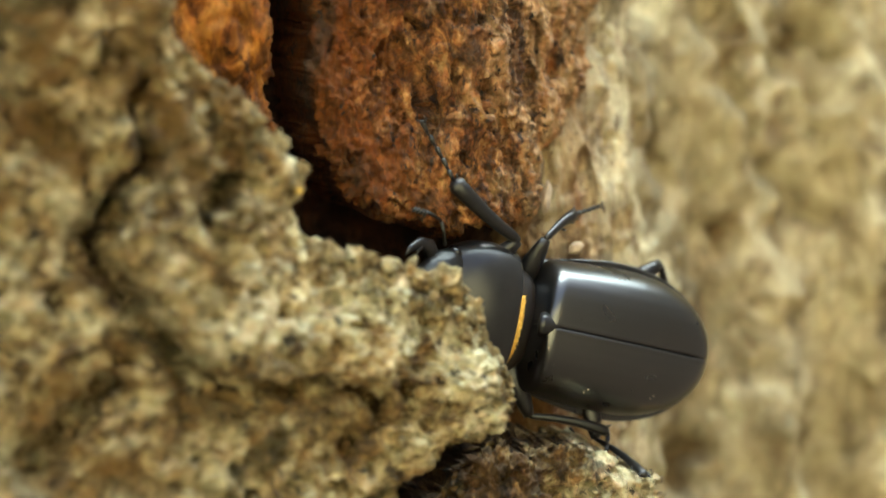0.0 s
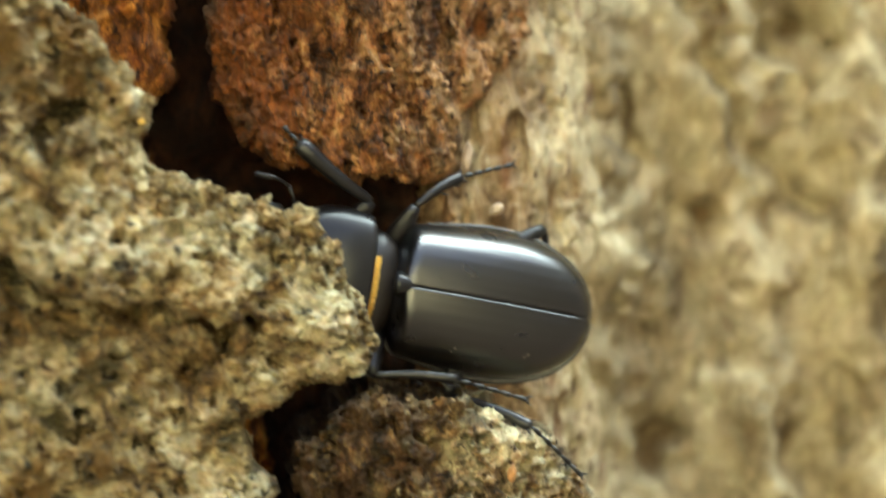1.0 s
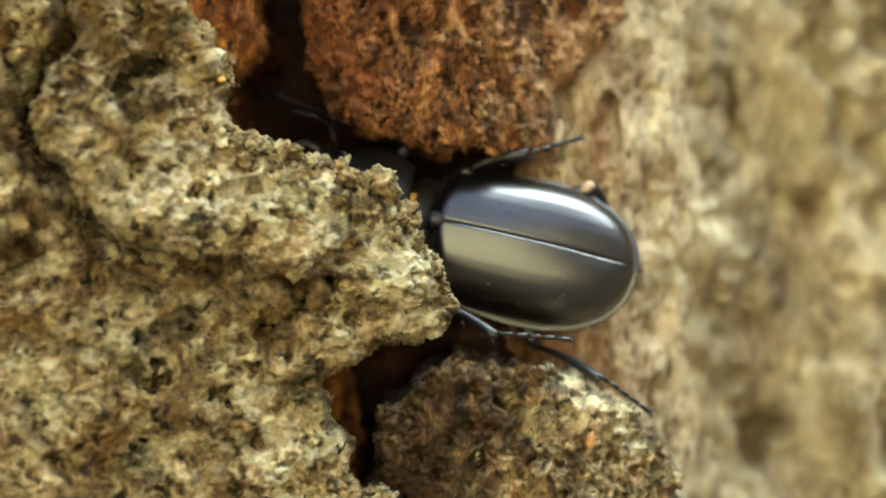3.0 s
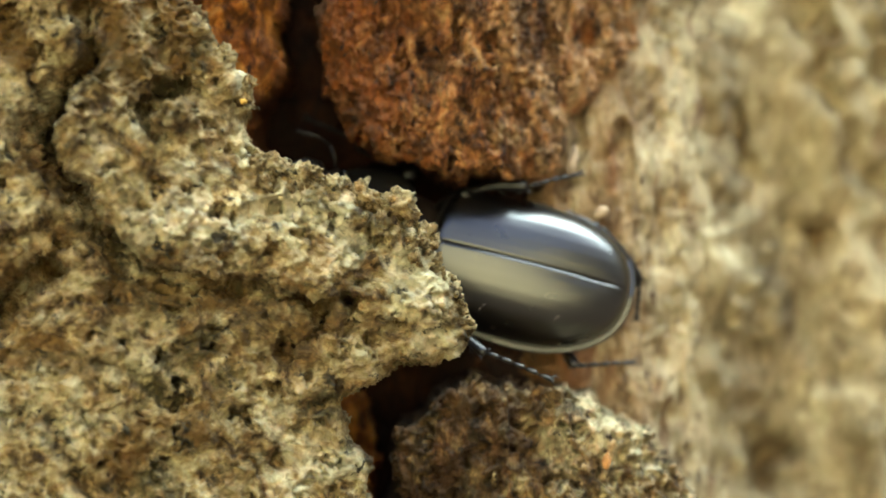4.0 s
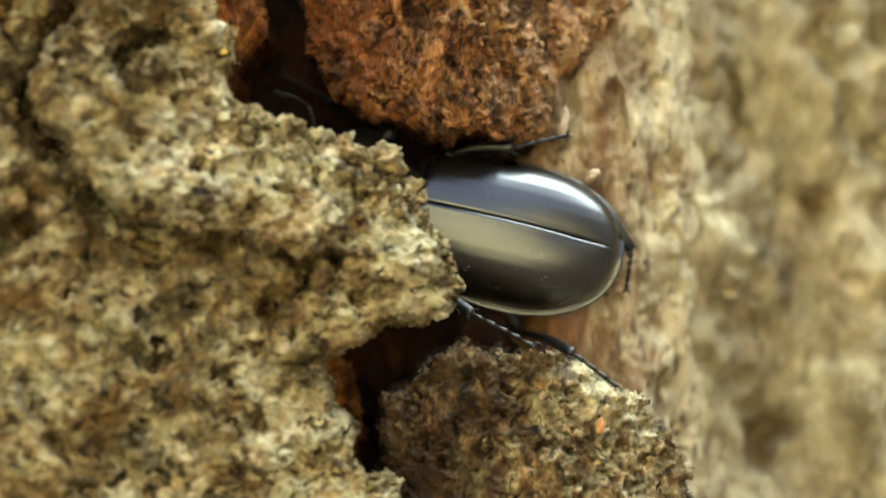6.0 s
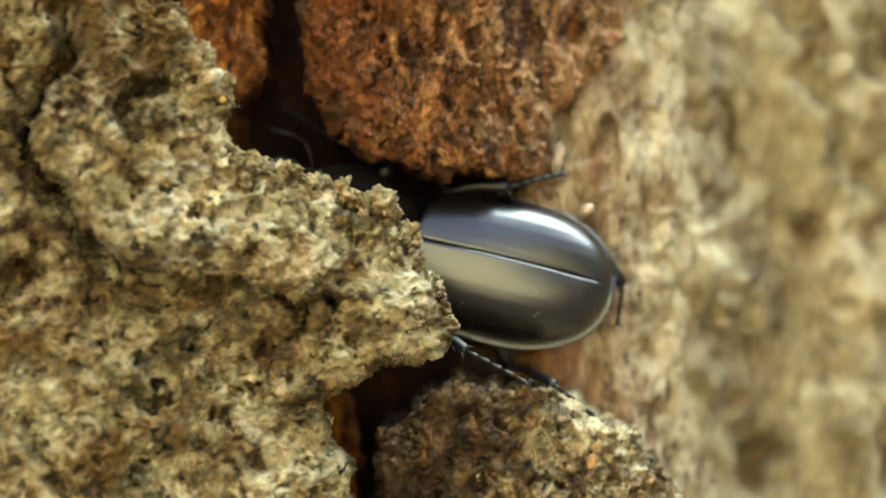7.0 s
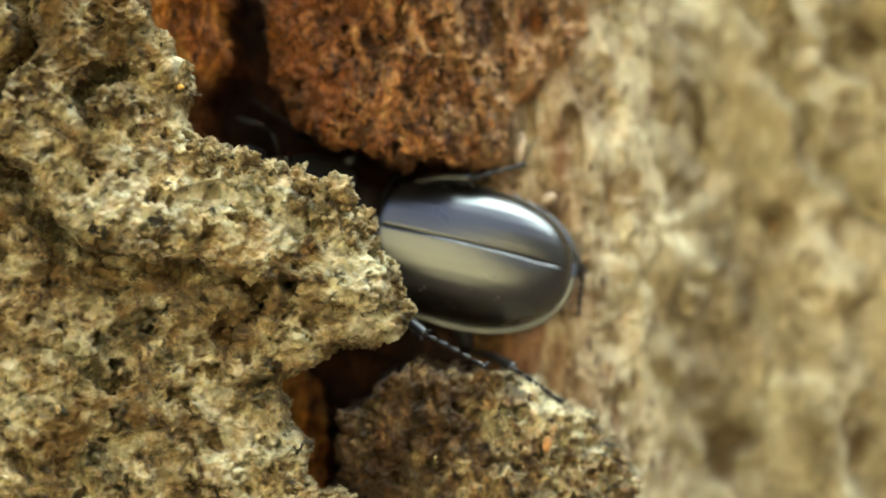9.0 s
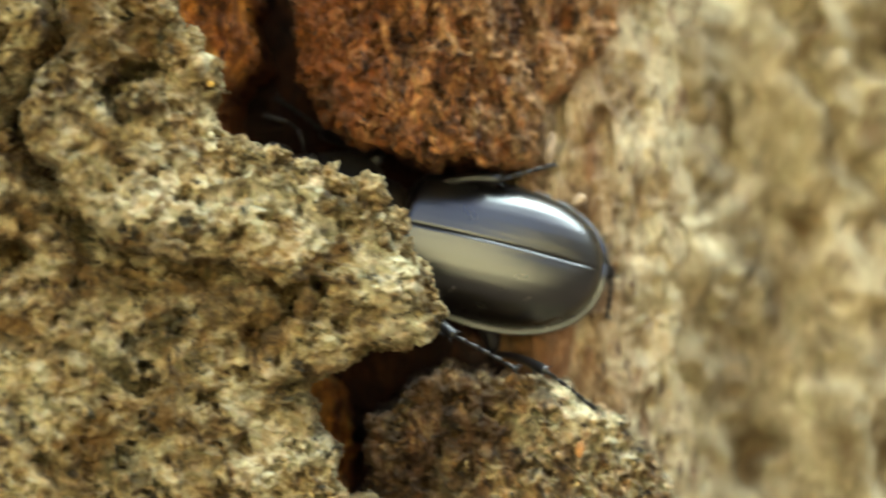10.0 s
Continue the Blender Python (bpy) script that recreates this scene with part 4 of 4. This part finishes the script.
def motions():
    walk(beetle, [
        (0.0, crawling((24.3, 1.0, 22.4), (39.4, 8.0, 17.7), 0.1)),
        (0.5, crawling((23.5, 1.0, 22.0), (38.6, 8.0, 18.2), 0.12)),
        (1.0, crawling((21.8, 1.0, 22.0), (36.5, 8.0, 18.4), 0.16)),
        (1.5, crawling((20.4, 1.0, 23.5), (35.0, 8.0, 19.2), 0.2)),
        (2.0, crawling((20.0, 2.2, 23.6), (34.9, 8.3, 19.5), 0.25)),
        (2.5, crawling((18.7, 3.4, 24.5), (33.9, 8.4, 20.0), 0.28)),
        (2.8, crawling((18.2, 3.6, 24.6), (33.5, 8.4, 20.3), 0.28)),
        (3.8, crawling((16.3, 4.4, 24.8), (31.8, 8.4, 20.3), 0.26)),
        (4.5, crawling((16.2, 4.4, 24.9), (31.7, 8.4, 20.5), 0.26)),
        (5.5, crawling((16.0, 4.4, 25.0), (31.5, 8.4, 20.7), 0.26)),
        (7.5, crawling((15.8, 4.4, 24.9), (31.1, 8.4, 20.7), 0.26)),
        (10.0, crawling((15.8, 4.4, 25.2), (31.0, 8.4, 21.1), 0.26)),
    ])
    leg_rows(LEG_FORE_R, [
        (0.0, (2.9, 6.5, -1.1), (10.1, 9.1, -1.3), (13.1, 13.0, -1.8)),
        (0.5, (2.6, 6.3, -0.9), (9.5, 10.4, -0.9), (11.5, 14.8, -1.0)),
        (1.0, (2.7, 7.3, -0.6), (9.4, 8.9, -1.0), (12.6, 11.6, -2.4)),
        (1.5, (7.9, 7.3, -3.9), (13.8, 8.0, -9.0), (19.1, 10.2, -10.6)),
        (2.5, (4.6, 6.2, -1.5), (11.8, 6.3, -6.1), (17.1, 7.9, -6.9)),
        (4.0, (2.8, 5.8, -1.3), (7.5, 8.1, -6.7), (12.5, 9.5, -7.8)),
        (5.5, (3.0, 5.7, -1.3), (8.3, 8.3, -6.7), (13.2, 10.1, -7.7)),
        (7.5, (2.9, 5.8, -1.3), (7.8, 8.2, -6.8), (12.6, 10.3, -7.6)),
        (10.0, (3.3, 4.9, -1.6), (8.4, 7.8, -6.9), (13.3, 10.4, -7.6)),
    ])
    leg_rows(LEG_MID_R, [
        (0.0, (0.5, 6.0, -2.6), (-2.2, 8.4, -3.8), (-4.7, 9.6, -5.2)),
        (0.5, (0.5, 5.8, -2.5), (-2.5, 9.0, -3.5), (-6.0, 10.5, -4.5)),
        (1.0, (-0.6, 6.8, -1.9), (-3.7, 9.0, -2.8), (-8.1, 11.0, -3.4)),
        (1.5, (-1.2, 6.3, -1.6), (-3.1, 8.6, -2.1), (-8.4, 10.6, -2.9)),
        (2.5, (-2.4, 6.2, -0.3), (-6.4, 8.1, 0.3), (-9.8, 10.4, -0.7)),
        (4.5, (-2.9, 6.1, 0.5), (-7.6, 6.3, 0.5), (-12.1, 9.5, -1)),
        (7.5, (-3.4, 5.8, 0.5), (-8.3, 6, 0.5), (-12.3, 9.1, -1)),
        (10.0, (-3.1, 4.7, 0.2), (-7.6, 5.3, 0.3), (-12.6, 9, -1)),
    ])
    leg_rows(LEG_HIND_R, [
        (0.0, (-12.3, 7.2, -4.6), (-13.2, 5.0, -5.7), (-10.7, 4.0, -7.4)),
        (0.5, (-12.3, 6.9, -4.5), (-12.7, 4.5, -5.7), (-10.6, 4.1, -7.3)),
        (1.5, (-11.7, 6.7, -4.0), (-13.1, 4.3, -6.1), (-13.1, 2.2, -7.6)),
        (2.5, (-11.4, 6.4, -4.0), (-13.0, 4.9, -6.3), (-14.2, 2.5, -7.9)),
        (4.5, (-13.7, 4.9, -2.4), (-16.5, 1.7, -3.5), (-17.7, -2.0, -4.9)),
        (7.5, (-14.2, 4.8, -2.3), (-17.4, 0.6, -3.7), (-17.6, -2.5, -5.0)),
        (10.0, (-13.9, 4.2, -2.5), (-17.3, 0.0, -3.8), (-17.5, -2.8, -5.1)),
    ])
    leg_rows(LEG_MID_L, [
        (0.0, (-2.2, -6.8, -4.3), (-7.0, -6.9, -3.1), (-8.2, -7.8, -1.9)),
        (0.5, (-1.7, -6.3, -4.5), (-5.2, -6.6, -3.7), (-8.3, -7.0, -1.9)),
        (1.0, (1.0, -6.6, -2.4), (-4.5, -6.5, -0.9), (-7.9, -6.7, -0.1)),
        (1.5, (1.3, -7.2, -1.8), (-3.0, -6.8, -1.6), (-7.2, -7.0, -0.5)),
        (2.5, (-0.4, -8.0, -0.1), (-5.1, -8.0, 0.6), (-8.8, -7.9, 1.1)),
        (4.5, (-2.4, -10.2, 3.5), (-7.8, -10.0, 5.0), (-12.6, -11.0, 6.0)),
        (7.5, (-2.8, -10.1, 3.6), (-8.0, -10.0, 5.0), (-12.6, -11.0, 6.0)),
        (10.0, (-2.7, -10.3, 3.5), (-7.8, -10.2, 5.0), (-12.4, -11.2, 6.0)),
    ])
    leg_rows(LEG_HIND_L, [
        (0.0, (-7.9, -6.5, -3.9), (-8.2, -8.4, -0.9), (-10.2, -9.6, 1.5)),
        (0.5, (-7.8, -5.9, -4.0), (-8.4, -8.0, 0.1), (-13.0, -9.5, 2.1)),
        (1.0, (-5.9, -6.2, -3.6), (-10.6, -9.1, 2.3), (-17.2, -13.2, 2.3)),
        (1.5, (-8.1, -6.4, -3.3), (-12.6, -10.4, 3.4), (-18.8, -14.0, 1.2)),
        (2.5, (-8.1, -6.6, -2.8), (-15.7, -11.0, 2.2), (-21.8, -13.8, -0.9)),
        (3.25, (-9.5, -5.0, -6.0), (-14.5, -9.0, -0.5), (-19.5, -9.5, -3.0)),
        (4.0, (-10.4, -2.6, -9.2), (-13.1, -6.5, -3.3), (-17.7, -4.6, -5.1)),
        (4.5, (-10.5, -2.8, -9.2), (-13.3, -6.6, -3.3), (-17.8, -4.7, -5.1)),
        (5.0, (-10.2, -3.0, -9.4), (-13.0, -6.7, -3.4), (-17.7, -4.6, -5.1)),
        (5.5, (-10.4, -2.8, -9.2), (-13.2, -6.7, -3.4), (-17.6, -4.4, -5.0)),
        (5.75, (-10.3, -5.2, -7.6), (-13.5, -8.0, -1.8), (-18.5, -8.0, -2.5)),
        (6.0, (-10.0, -6.9, -6.0), (-13.7, -9.1, 0.2), (-19.3, -11.7, 0.5)),
        (7.5, (-9.7, -7.1, -6.1), (-12.7, -9.0, 0.7), (-17.6, -10.3, -2.4)),
        (10.0, (-9.3, -7.3, -6.2), (-13.1, -9.2, 0.2), (-17.4, -10.4, -2.4)),
    ])
    leg_rows(LEG_FORE_L, [
        (0.0, (6.0, -6.4, -4.6), (12.0, -7.6, -6.0), (15.0, -8.0, -7.0)),
        (10.0, (6.0, -6.4, -4.6), (12.0, -7.4, -6.0), (15.0, -8.0, -7.0)),
    ])


motions()
